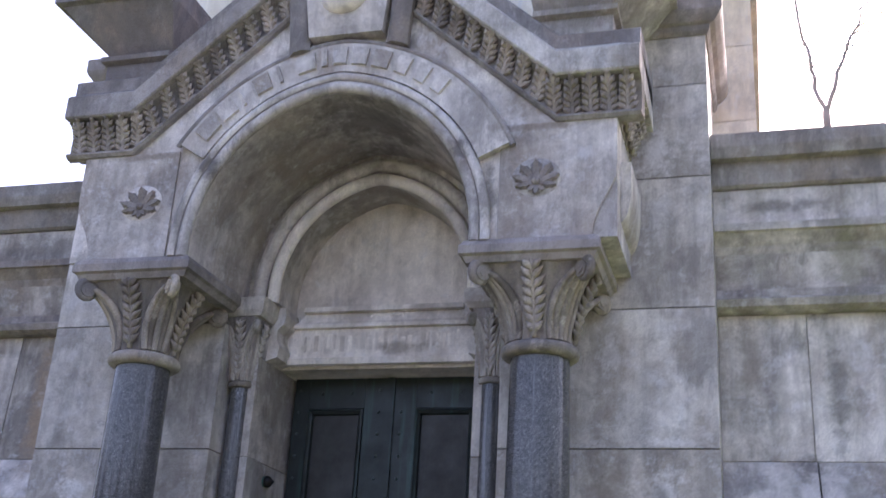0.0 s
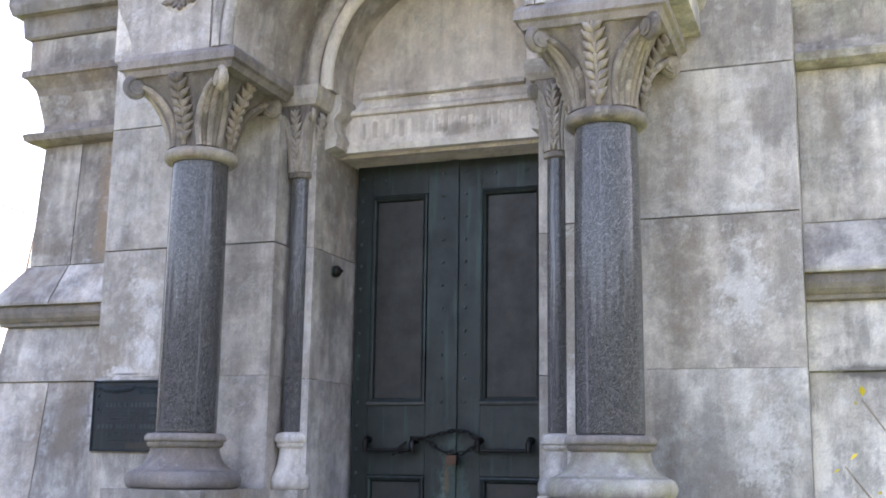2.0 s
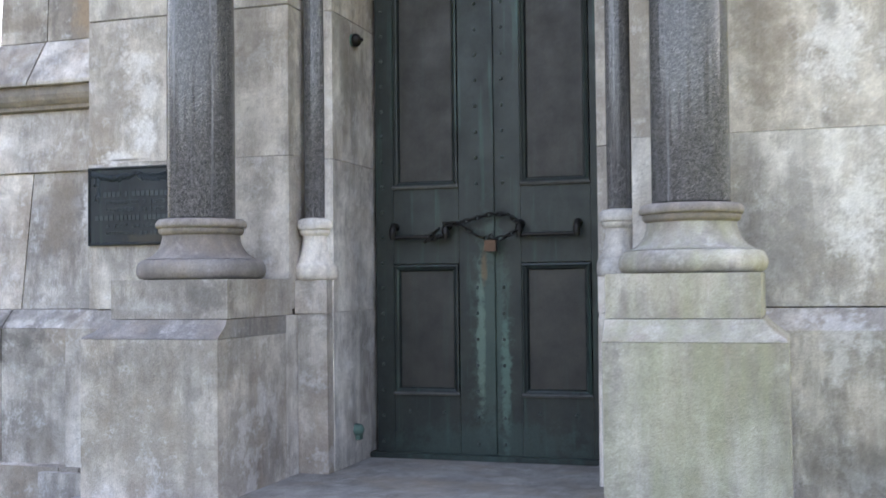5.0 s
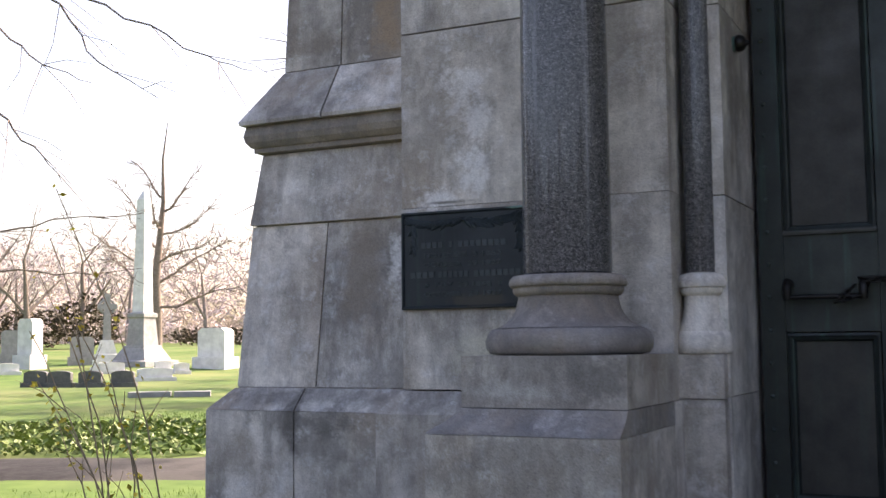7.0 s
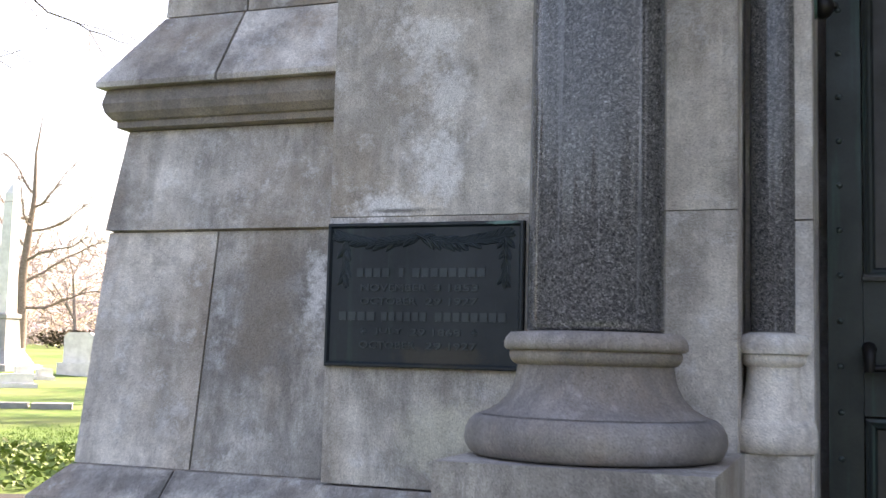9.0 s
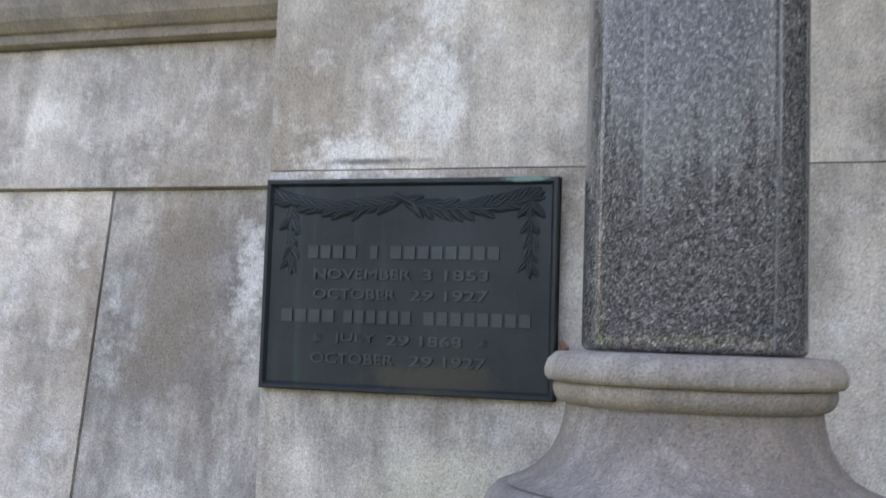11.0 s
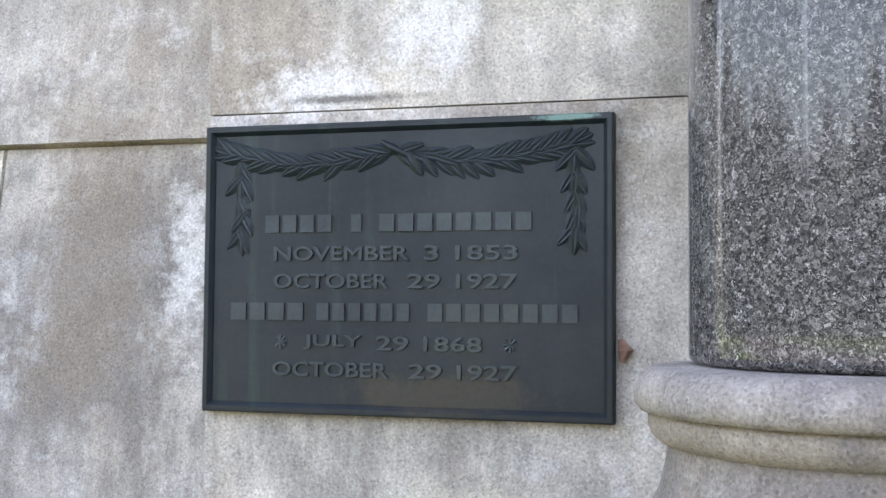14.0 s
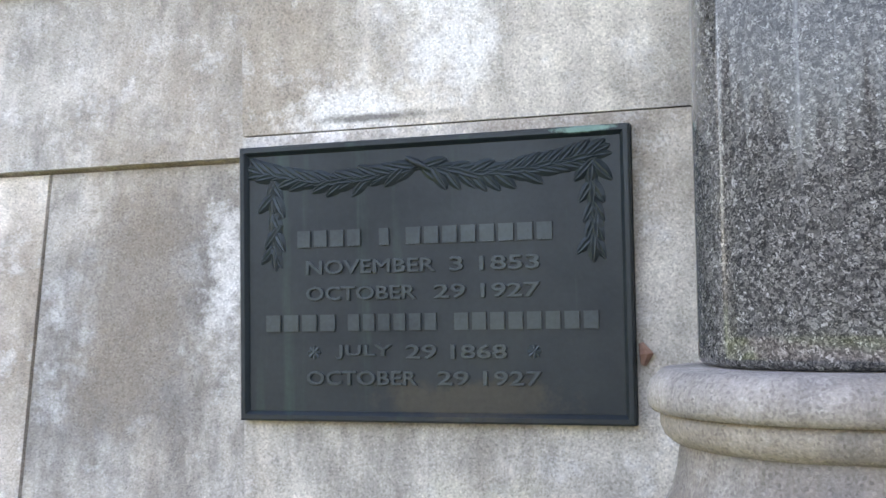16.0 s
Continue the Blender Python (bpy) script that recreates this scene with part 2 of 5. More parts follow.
stone_ring = stone_material("worn_moulded_limestone", light=(0.38, 0.35, 0.325), dark=(0.14, 0.125, 0.12), stain=0.75)
stone_inner = stone_material("brown_stained_limestone", light=(0.63, 0.595, 0.55), dark=(0.19, 0.17, 0.155), stain=0.6, rusty=0.12)
stone_cornice = stone_material("cornice_limestone", light=(0.44, 0.39, 0.355), dark=(0.15, 0.13, 0.125), stain=0.9, rusty=0.2)
stone_step = stone_material("step_limestone", light=(0.38, 0.375, 0.365), dark=(0.16, 0.155, 0.15), stain=0.6)
stone_leaf = stone_material("sooty_carved_limestone", light=(0.52, 0.46, 0.39), dark=(0.13, 0.115, 0.10), stain=0.8, rusty=0.25)
# Undersides and capital bells: their shade is put into a darker brown.
stone_shaded = stone_material("shaded_limestone", light=(0.34, 0.30, 0.26), dark=(0.13, 0.12, 0.11), stain=0.8, rusty=0.25)
stone_warm = stone_material("sandy_limestone", light=(0.88, 0.82, 0.70), dark=(0.62, 0.52, 0.38), stain=0.1, rusty=-0.5, grain=0.6)


def granite_material():
    m, nt, bsdf = material("polished_dark_granite")
    pos = position(nt)
    wob = node(nt, "ShaderNodeTexNoise", Scale=210.0, Detail=3.0)
    link(nt, pos, wob.inputs["Vector"])
    push = node(nt, "ShaderNodeVectorMath")
    push.operation = "MULTIPLY_ADD"
    link(nt, wob.outputs["Color"], push.inputs[0])
    push.inputs[1].default_value = (0.018, 0.018, 0.018)
    link(nt, pos, push.inputs[2])
    warp = push.outputs[0]
    a = node(nt, "ShaderNodeTexVoronoi", Scale=390.0)
    b = node(nt, "ShaderNodeTexVoronoi", Scale=170.0)
    link(nt, warp, a.inputs["Vector"])
    link(nt, warp, b.inputs["Vector"])
    ca = ramp(nt, a.outputs["Color"], (0.1, (0.014, 0.015, 0.018)), (0.36, (0.042, 0.043, 0.046)), (0.56, (0.098, 0.097, 0.099)), (0.76, (0.18, 0.175, 0.170)), (0.96, (0.40, 0.40, 0.405)))
    cb = ramp(nt, b.outputs["Color"], (0.0, 0.45), (0.5, 0.95), (1.0, 1.4))
    colour = mixed(nt, 0.6, ca, cb, "MULTIPLY")
    runs = ramp(nt, noise_of(nt, scaled(nt, pos, 34.0, 34.0, 0.5), 1.0, 6, 0.7), (0.55, 0.0), (0.66, 1.0))
    colour = mixed(nt, maths(nt, "MULTIPLY", runs, 0.45), colour, (0.30, 0.31, 0.33))
    link(nt, colour, bsdf.inputs["Base Color"])
    rough = ramp(nt, noise_of(nt, scaled(nt, pos, 18.0, 18.0, 1.2), 1.0, 4, 0.6), (0.3, 0.04), (0.75, 0.11))
    bsdf.inputs["Specular IOR Level"].default_value = 0.36
    link(nt, rough, bsdf.inputs["Roughness"])
    bumped(nt, bsdf, noise_of(nt, scaled(nt, pos, 60.0, 60.0, 4.0), 1.0, 3), 0.05, 0.003)
    return m


def bronze_material(name, base, patina, streaks, rough=0.5, metal=0.35, centre=None):
    m, nt, bsdf = material(name)
    pos = position(nt)
    n1 = noise_of(nt, pos, 6.0, 6, 0.65)
    runs = noise_of(nt, scaled(nt, pos, 22.0, 22.0, 1.1), 1.0, 5, 0.6)
    colour = mixed(nt, ramp(nt, n1, (0.35, 0.0), (0.7, 1.0)), base, tuple(c * 0.6 for c in base))
    green = ramp(nt, runs, (0.56, 0.0), (0.74, 1.0))
    colour = mixed(nt, maths(nt, "MULTIPLY", green, streaks), colour, patina)
    if centre:
        for place, size, tone, amount in centre:
            colour = mixed(nt, maths(nt, "MULTIPLY", blot(nt, pos, place, size, 0.4, 14.0), amount), colour, tone)
    colour = mixed(nt, 0.35, colour, ramp(nt, noise_of(nt, pos, 150.0, 3), (0.3, 0.6), (0.7, 1.3)), "MULTIPLY")
    link(nt, colour, bsdf.inputs["Base Color"])
    bsdf.inputs["Metallic"].default_value = metal
    link(nt, ramp(nt, n1, (0.3, rough - 0.1), (0.7, rough + 0.15)), bsdf.inputs["Roughness"])
    bumped(nt, bsdf, noise_of(nt, pos, 70.0, 4), 0.15, 0.003)
    return m


VERDIGRIS = (0.10, 0.20, 0.17)
granite = granite_material()
bronze_door = bronze_material("door_bronze", (0.029, 0.039, 0.037), (0.040, 0.095, 0.080), 0.75, 0.45, 0.3, centre=(
    ((-1.90, 6.46, 1.25), (0.12, 0.3, 0.75), (0.06, 0.11, 0.095), 0.55),
    ((-1.96, 6.46, 1.25), (0.030, 0.3, 0.42), (0.14, 0.22, 0.18), 0.6),
    ((-1.935, 6.46, 1.62), (0.025, 0.3, 0.12), (0.16, 0.10, 0.05), 0.6),
    ((-1.82, 6.46, 1.0), (0.03, 0.3, 0.45), (0.10, 0.19, 0.16), 0.6),
    ((-1.9, 6.46, 0.66), (0.62, 0.3, 0.14), (0.045, 0.085, 0.078), 0.5)))
bronze_panel = bronze_material("door_panel_bronze", (0.042, 0.042, 0.038), (0.04, 0.075, 0.063), 0.3, 0.5, 0.25)
bronze_plaque = bronze_material("plaque_bronze", (0.010, 0.019, 0.025), (0.022, 0.050, 0.043), 0.85, 0.45, 0.2, centre=(
    ((-3.6, 5.77, 1.80), (0.16, 0.2, 0.035), (0.07, 0.055, 0.033), 0.4),
    ((-3.42, 5.77, 2.186), (0.05, 0.2, 0.006), (0.18, 0.32, 0.28), 0.8)))
# Relief paler than the plate: worn tops, plus edge light put into colour.
plaque_relief = bronze_material("plaque_relief_bronze", (0.046, 0.062, 0.070), (0.055, 0.074, 0.074), 0.4, 0.36, 0.35)
# Rivets are paler and greener than the doors to hold their highlights.
rivet_bronze = bronze_material("highlit_rivet_bronze", (0.075, 0.10, 0.095), (0.10, 0.17, 0.15), 0.6, 0.4, 0.4)
# Ledge bronze: dust, and light caught on the slope, as paler colour.
dusty_lit_bronze = bronze_material("dusty_lit_bronze", (0.12, 0.125, 0.12), (0.07, 0.10, 0.09), 0.6, 0.7, 0.1)
verdigris = bronze_material("verdigris_bronze", VERDIGRIS, (0.16, 0.28, 0.24), 0.6, 0.6, 0.2)
iron = bronze_material("blackened_iron", (0.018, 0.017, 0.016), (0.06, 0.03, 0.015), 0.3, 0.45, 0.5)
brass = bronze_material("dull_brass", (0.14, 0.085, 0.06), (0.07, 0.05, 0.04), 0.6, 0.4, 0.7)


def plain_material(name, a, b, scale, rough=0.9, per_piece=False, c=None, bump=0.3):
    m, nt, bsdf = material(name)
    pos = position(nt)
    fac = ramp(nt, noise_of(nt, pos, scale, 6, 0.65), (0.35, 0.0), (0.65, 1.0))
    colour = mixed(nt, fac, a, b)
    if c:
        colour = mixed(nt, ramp(nt, noise_of(nt, pos, scale * 0.13, 4, 0.6), (0.45, 0.0), (0.62, 1.0)), colour, c)
    if per_piece:
        rnd = nt.nodes.new("ShaderNodeNewGeometry").outputs["Random Per Island"]
        colour = mixed(nt, 0.8, colour, ramp(nt, rnd, (0.0, 0.55), (1.0, 1.5)), "MULTIPLY")
    link(nt, colour, bsdf.inputs["Base Color"])
    bsdf.inputs["Roughness"].default_value = rough
    bsdf.inputs["Specular IOR Level"].default_value = 0.2
    bumped(nt, bsdf, noise_of(nt, pos, scale * 3, 4), bump, 0.02)
    return m


grass_mat = plain_material("lawn", (0.052, 0.108, 0.020), (0.112, 0.180, 0.040), 1.1, c=(0.155, 0.185, 0.065))
blade_mat = plain_material("grass_blades", (0.08, 0.16, 0.03), (0.15, 0.23, 0.055), 4.0, per_piece=True)
# Soil kept dark with paler patches: dappled shade is put into it.
soil_mat = plain_material("shade_dappled_soil", (0.014, 0.014, 0.014), (0.040, 0.039, 0.037), 5.0, c=(0.072, 0.068, 0.062))
ivy_mat = plain_material("ivy_leaves", (0.09, 0.15, 0.035), (0.19, 0.24, 0.075), 6.0, rough=0.5, per_piece=True)
bark_mat = plain_material("grey_bark", (0.15, 0.12, 0.10), (0.27, 0.22, 0.19), 9.0)
# Sky glare and distance haze are put into this bark's pale colour.
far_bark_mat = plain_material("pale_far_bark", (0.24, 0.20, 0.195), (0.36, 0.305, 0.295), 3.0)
bounce_ground_mat = plain_material("grey_bounce_ground", (0.09, 0.088, 0.086), (0.15, 0.145, 0.14), 30.0)
# Kept dark so the unseen woods do not glare in the polished granite.
dark_twig_mat = plain_material("dark_bare_twigs", (0.035, 0.032, 0.031), (0.07, 0.062, 0.058), 2.0)
twig_mat = plain_material("brown_twigs", (0.17, 0.13, 0.09), (0.30, 0.23, 0.15), 20.0)
blossom_mat = plain_material("yellow_blossom", (0.72, 0.55, 0.05), (0.62, 0.50, 0.10), 30.0, per_piece=True)
# Bud colour lightened: the glare and haze of the far woods are in it.
leafbud_mat = plain_material("hazy_pink_buds", (0.45, 0.37, 0.365), (0.56, 0.475, 0.47), 5.0, per_piece=True)
evergreen_mat = plain_material("evergreen_leaves", (0.045, 0.038, 0.025), (0.09, 0.07, 0.045), 6.0, per_piece=True)
tomb_light = plain_material("pale_tomb_granite", (0.62, 0.61, 0.60), (0.80, 0.79, 0.78), 2.5, rough=0.7)
tomb_grey = plain_material("grey_tomb_granite", (0.26, 0.26, 0.26), (0.36, 0.355, 0.35), 4.0, rough=0.6)
tomb_dark = plain_material("dark_tomb_granite", (0.10, 0.10, 0.10), (0.16, 0.155, 0.15), 5.0, rough=0.5)


# ---------------------------------------------------------------- mesh helpers
X0 = -1.905        # the middle of the front
GROUND = 0.2


def part(name, bm, mat, parent=None, label="", smooth=None):
    me = bpy.data.meshes.new(name)
    bmesh.ops.recalc_face_normals(bm, faces=bm.faces[:])
    bm.to_mesh(me)
    bm.free()
    me.materials.append(mat)
    if smooth is not None:
        me.polygons.foreach_set("use_smooth", [True] * len(me.polygons))
        me.set_sharp_from_angle(angle=radians(smooth))
    ob = new(name, me)
    if parent:
        ob.parent = parent
    if label:
        tagged(ob, label)
    return ob


def shared(name, me, parent, m):
    ob = new(name, me)
    ob.parent = parent
    ob.matrix_basis = m
    return ob


def thing(name, label, category, group="", kind=""):
    return tagged(new(name), label, category, group, kind)


def span(a, b, side):
    """Two distances from the middle of the front, as x in rising order on that side."""
    return sorted((X0 + side * a, X0 + side * b))


def add_box(bm, x0, x1, y0, y1, z0, z1):
    return add_stack(bm, [(z0, x0, x1, y0, y1), (z1, x0, x1, y0, y1)])


def add_stack(bm, levels):
    """A solid of rectangles one above the other: rows of z, x0, x1, y0, y1."""
    rings = [[bm.verts.new(p) for p in ((x0, y0, z), (x1, y0, z), (x1, y1, z), (x0, y1, z))] for z, x0, x1, y0, y1 in levels]
    for a, b in zip(rings, rings[1:]):
        for i in range(4):
            bm.faces.new((a[i], a[(i + 1) % 4], b[(i + 1) % 4], b[i]))
    bm.faces.new(rings[0][::-1])
    bm.faces.new(rings[-1])


def softened(bm, width, segments=2, angle=25):
    edges = [e for e in bm.edges if len(e.link_faces) == 2 and e.calc_face_angle(0) > radians(angle)]
    bmesh.ops.bevel(bm, geom=edges, offset=width, segments=segments, profile=0.6, affect="EDGES", clamp_overlap=True)
    return bm


def block(x0, x1, y0, y1, z0, z1, bevel=0.006):
    bm = bmesh.new()
    add_box(bm, x0, x1, y0, y1, z0, z1)
    return softened(bm, bevel)


def stack(levels, bevel=0.006):
    bm = bmesh.new()
    add_stack(bm, levels)
    return softened(bm, bevel)


def lathe(profile, centre, segments=48, bm=None, wave=0.0, waves=0):
    """Rows of radius, z turned about the upright axis."""
    bm = bm or bmesh.new()
    cx, cy = centre
    rings = []
    for r, z in profile:
        ring = []
        for i in range(segments):
            a = 2 * math.pi * i / segments
            rr = r * (1 + wave * math.cos(waves * a))
            ring.append(bm.verts.new((cx + rr * math.cos(a), cy + rr * math.sin(a), z)))
        rings.append(ring)
    for a, b in zip(rings, rings[1:]):
        for i in range(segments):
            bm.faces.new((a[i], a[(i + 1) % segments], b[(i + 1) % segments], b[i]))
    bm.faces.new(rings[0][::-1])
    bm.faces.new(rings[-1])
    return bm


def tube(points, radius, sides=6, bm=None, closed=False):
    """A round bar along points; radius is one number or one a point."""
    bm = bm or bmesh.new()
    pts = [Vector(p) for p in points]
    n = len(pts)
    radii = [radius] * n if isinstance(radius, (int, float)) else radius
    rings, up = [], None
    for i, p in enumerate(pts):
        a = pts[i - 1] if (i or closed) else p
        b = pts[(i + 1) % n] if (i < n - 1 or closed) else p
        d = (b - a).normalized()
        if up is None:
            up = d.orthogonal().normalized()
        up = (up - d * up.dot(d)).normalized()
        side = d.cross(up)
        rings.append([bm.verts.new(p + radii[i] * (math.cos(2 * math.pi * k / sides) * up + math.sin(2 * math.pi * k / sides) * side)) for k in range(sides)])
    pairs = list(zip(rings, rings[1:])) + ([(rings[-1], rings[0])] if closed else [])
    for a, b in pairs:
        for k in range(sides):
            bm.faces.new((a[k], a[(k + 1) % sides], b[(k + 1) % sides], b[k]))
    if not closed:
        bm.faces.new(rings[0][::-1])
        bm.faces.new(rings[-1])
    return bm


def sweep(sections, bm=None, cap=True):
    """Joins rows of points of equal count, each row a closed outline."""
    bm = bm or bmesh.new()
    rows = [[bm.verts.new(p) for p in s] for s in sections]
    n = len(rows[0])
    for a, b in zip(rows, rows[1:]):
        for i in range(n):
            bm.faces.new((a[i], a[(i + 1) % n], b[(i + 1) % n], b[i]))
    if cap:
        bm.faces.new(rows[0][::-1])
        bm.faces.new(rows[-1])
    return bm


ARCH_Z, POINT = 4.03, 0.10   # springing, and how far each arc's centre lies beyond the middle


def arch_at(radius, degrees):
    """The place x (from the middle), z on a slightly pointed arch; 0 and 180 are the feet."""
    a = degrees if degrees <= 90 else 180 - degrees
    r = radius + POINT
    top = math.acos(POINT / r)
    d, z = r * math.cos(top * a / 90) - POINT, ARCH_Z + r * math.sin(top * a / 90)
    return (d if degrees <= 90 else -d), z


def arch_line(radius, low=3.965, steps=40, first=0.0, last=180.0, stilt=True):
    """Points x, z of the arch over the middle, with upright feet."""
    pts = [arch_at(radius, first + (last - first) * i / steps) for i in range(steps + 1)]
    if stilt:
        pts = [(radius, low), *pts, (-radius, low)]
    return [(X0 + d, z) for d, z in pts]


def arch_ring(section, low=3.965, steps=40, first=0.0, last=180.0, stilt=True):
    """Sweeps a section of rows (radius, y) round the arch."""
    lines = [arch_line(r, low, steps, first, last, stilt) for r, _ in section]
    return sweep([[(line[i][0], y, line[i][1]) for line, (_, y) in zip(lines, section)] for i in range(len(lines[0]))])


def roll(radius, y, size, steps=8, turn=0):
    return [(radius + size * math.cos(2 * math.pi * i / steps + turn), y + size * math.sin(2 * math.pi * i / steps + turn)) for i in range(steps)]


def leaf_mesh(name, length, width, mat, curl=0.3, ribs=5, thick=0.012, jag=0.25, power=2.2):
    """A carved leaf that stands up from its foot, bowed forward (-y), with a notched rim and a midrib."""
    bm = bmesh.new()
    rows = []
    steps = ribs * 2
    for i in range(steps + 1):
        t = i / steps
        w = width * 0.5 * (math.sin(math.pi * min(1.0, 0.12 + 0.88 * t)) ** 0.7) * (1 - jag * (i % 2)) + 0.002
        z = length * (t - 0.12 * t * t)
        y = -curl * length * t ** power
        rows.append([bm.verts.new((-w, y + 0.35 * w, z + 0.25 * w)), bm.verts.new((-w * 0.5, y - thick * 0.5, z)), bm.verts.new((0, y - thick * (0.2 if i % 2 else 0.6), z - 0.1 * w)),
                     bm.verts.new((w * 0.5, y - thick * 0.5, z)), bm.verts.new((w, y + 0.35 * w, z + 0.25 * w)), bm.verts.new((0, y + thick * 1.4, z))])
    for a, b in zip(rows, rows[1:]):
        for k in range(6):
            bm.faces.new((a[k], a[(k + 1) % 6], b[(k + 1) % 6], b[k]))
    bm.faces.new(rows[0][::-1])
    bm.faces.new(rows[-1])
    bmesh.ops.recalc_face_normals(bm, faces=bm.faces[:])
    me = bpy.data.meshes.new(name)
    bm.to_mesh(me)
    bm.free()
    me.materials.append(mat)
    me.polygons.foreach_set("use_smooth", [True] * len(me.polygons))
    me.set_sharp_from_angle(angle=radians(40))
    return me


# ---------------------------------------------------------------- ground
def ground_z(x, y):
    """Level round the tomb, with soft swells, and rising slowly beyond the obelisk."""
    k = min(1.0, max(0.0, max(abs(x - X0) - 4.0, abs(y - 8) - 6.0) / 6.0))
    away = max(0.0, (y - x) * 0.72 - 58.0)
    return GROUND + k * 0.10 * noise.noise(Vector((x * 0.16, y * 0.16, 0))) + 2.4 * (1 - math.exp(-away / 55.0))


def make_ground():
    bm = bmesh.new()
    xs = [-400, -150, -110, -95, -80, -70, -60] + [-50 + i for i in range(0, 60)] + [14, 20, 40, 100, 400]
    ys = [-400, -100, -40, -15] + [-8 + i for i in range(0, 70)] + [64, 72, 80, 100, 150, 400]
    grid = []
    for y in ys:
        row = []
        for x in xs:
            row.append(bm.verts.new((x, y, ground_z(x, y))))
        grid.append(row)
    for a, b in zip(grid, grid[1:]):
        for i in range(len(a) - 1):
            bm.faces.new((a[i], a[i + 1], b[i + 1], b[i]))
    ob = part("ground", bm, grass_mat, smooth=60)
    tagged(ob, "sunlit spring lawn with worn brownish patches", "ground", kind="structure")


make_ground()
# Unseen grey strip, added so the lawn throws less green light back.
tagged(part("road", block(-70, 60, -14, 2.2, GROUND - 0.2, GROUND + 0.03, 0.02), bounce_ground_mat), "unseen plain grey strip added to cut green bounce", "road", kind="structure")

# ---------------------------------------------------------------- mausoleum walls
mausoleum = thing("mausoleum", "grey weathered limestone mausoleum with gabled entrance and battered side walls", "mausoleum")

WING = [  # foot z, top z, front y and outer reach at the foot, and at the top, joints, name
    (0.10, 0.575, 5.700, 3.140, 5.705, 3.138, (2.2,), "base_block"),
    (0.580, 1.318, 5.765, 3.115, 5.765, 3.115, (2.62,), "plinth_block"),
    (1.320, 1.418, 5.765, 3.115, 5.860, 3.020, (2.62,), "plinth_slope"),
    (1.424, 2.198, 5.875, 3.015, 5.985, 3.008, (2.572,), "stone_block"),
    (2.205, 2.558, 5.966, 3.012, 6.020, 2.975, (), "stone_block"),
    (2.985, 3.825, 6.085, 2.890, 6.125, 2.870, (2.56,), "stone_block"),
    (4.345, 4.560, 6.010, 2.960, 6.004, 2.960, (), "frieze_block"),
]
INNER = 2.078
BACK = 11.5


def wing(side, mat, label):
    far = 0.45 if side > 0 else 0.0      # this wing runs further out
    core = bmesh.new()
    add_stack(core, [(z, *span(1.9, d + far - 0.012, side), y + 0.012, BACK - 0.01) for z0, z1, y0, d0, y1, d1, _, _ in WING for z, y, d in ((z0 + 0.003, y0, d0), (z1, y1, d1))])
    wall = part("wing_wall", core, mat, mausoleum, label)
    for z0, z1, y0, d0, y1, d1, joints, name in WING:
        cuts = [INNER, *joints, None]
        for a, b in zip(cuts, cuts[1:]):
            e0, e1 = (b - 0.004, b - 0.004) if b else (d0 + far, d1 + far)
            s = a + (0.004 if a != INNER else 0)
            back = BACK if b is None else 7.0
            part(name, stack([(z0, *span(s, e0, side), y0, back), (z1, *span(s, e1, side), y1, back)], 0.006), stone_base if "plinth" in name or "base" in name else mat, wall)
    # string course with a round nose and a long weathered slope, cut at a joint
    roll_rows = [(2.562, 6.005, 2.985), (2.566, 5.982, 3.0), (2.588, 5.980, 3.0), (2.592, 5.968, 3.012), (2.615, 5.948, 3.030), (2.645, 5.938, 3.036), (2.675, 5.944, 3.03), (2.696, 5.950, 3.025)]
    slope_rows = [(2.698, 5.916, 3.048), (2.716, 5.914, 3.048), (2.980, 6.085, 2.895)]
    # The roll below the slope carries its shade as darker stone colour.
    part("string_roll", stack([(z, *span(INNER, d + far, side), y, BACK) for z, y, d in roll_rows], 0.002), stone_shaded, wall, "roll moulding under the slope, its shade put into the brown")
    for a, b in ((INNER, 2.565), (2.575, None)):
        part("string_slope", stack([(z, *span(a, b or d + far, side), y, BACK if b is None else 7.0) for z, y, d in slope_rows], 0.004), mat, wall)
    cove = [(3.830, 6.060, 2.93), (3.845, 6.010, 2.96), (3.885, 5.995, 2.97), (3.905, 6.030, 2.955), (3.915, 6.100, 2.885), (4.0, 6.105, 2.88), (4.12, 6.085, 2.895), (4.22, 6.04, 2.93), (4.285, 5.985, 2.97), (4.29, 5.965, 2.99), (4.335, 5.965, 2.99), (4.342, 6.0, 2.96)]
    part("cove_moulding", stack([(z, *span(INNER, d + far, side), y, BACK) for z, y, d in cove], 0.002), stone_cornice if side < 0 else mat, wall)
    coping = [(4.565, 5.985, 2.98), (4.58, 5.968, 3.0), (4.72, 5.955, 3.01), (4.725, 5.90, 3.06), (4.79, 5.88, 3.08), (4.875, 5.88, 3.08), (4.90, 5.98, 2.98)]
    part("coping", stack([(z, *span(INNER, d + far, side), y, BACK) for z, y, d in coping], 0.004), stone_dark, wall)
    # pilaster beside the wing
    pil = part("pilaster", stack([(0.1, *span(1.0, 2.055, side), 5.845, 7.0), (5.4, *span(1.0, 2.055, side), 5.845, 7.0)]), stone_dark, mausoleum, "weathered pilaster with pale bloom patches")
    part("base_block", block(*span(0.90, 2.30, side), 5.665, 6.2, 0.1, 0.552), stone_base, pil)
    part("plinth_block", stack([(0.556, *span(0.90, 2.17, side), 5.725, 6.2), (1.318, *span(0.90, 2.17, side), 5.725, 6.2), (1.415, *span(0.90, 2.085, side), 5.795, 6.2)]), stone_base, pil)
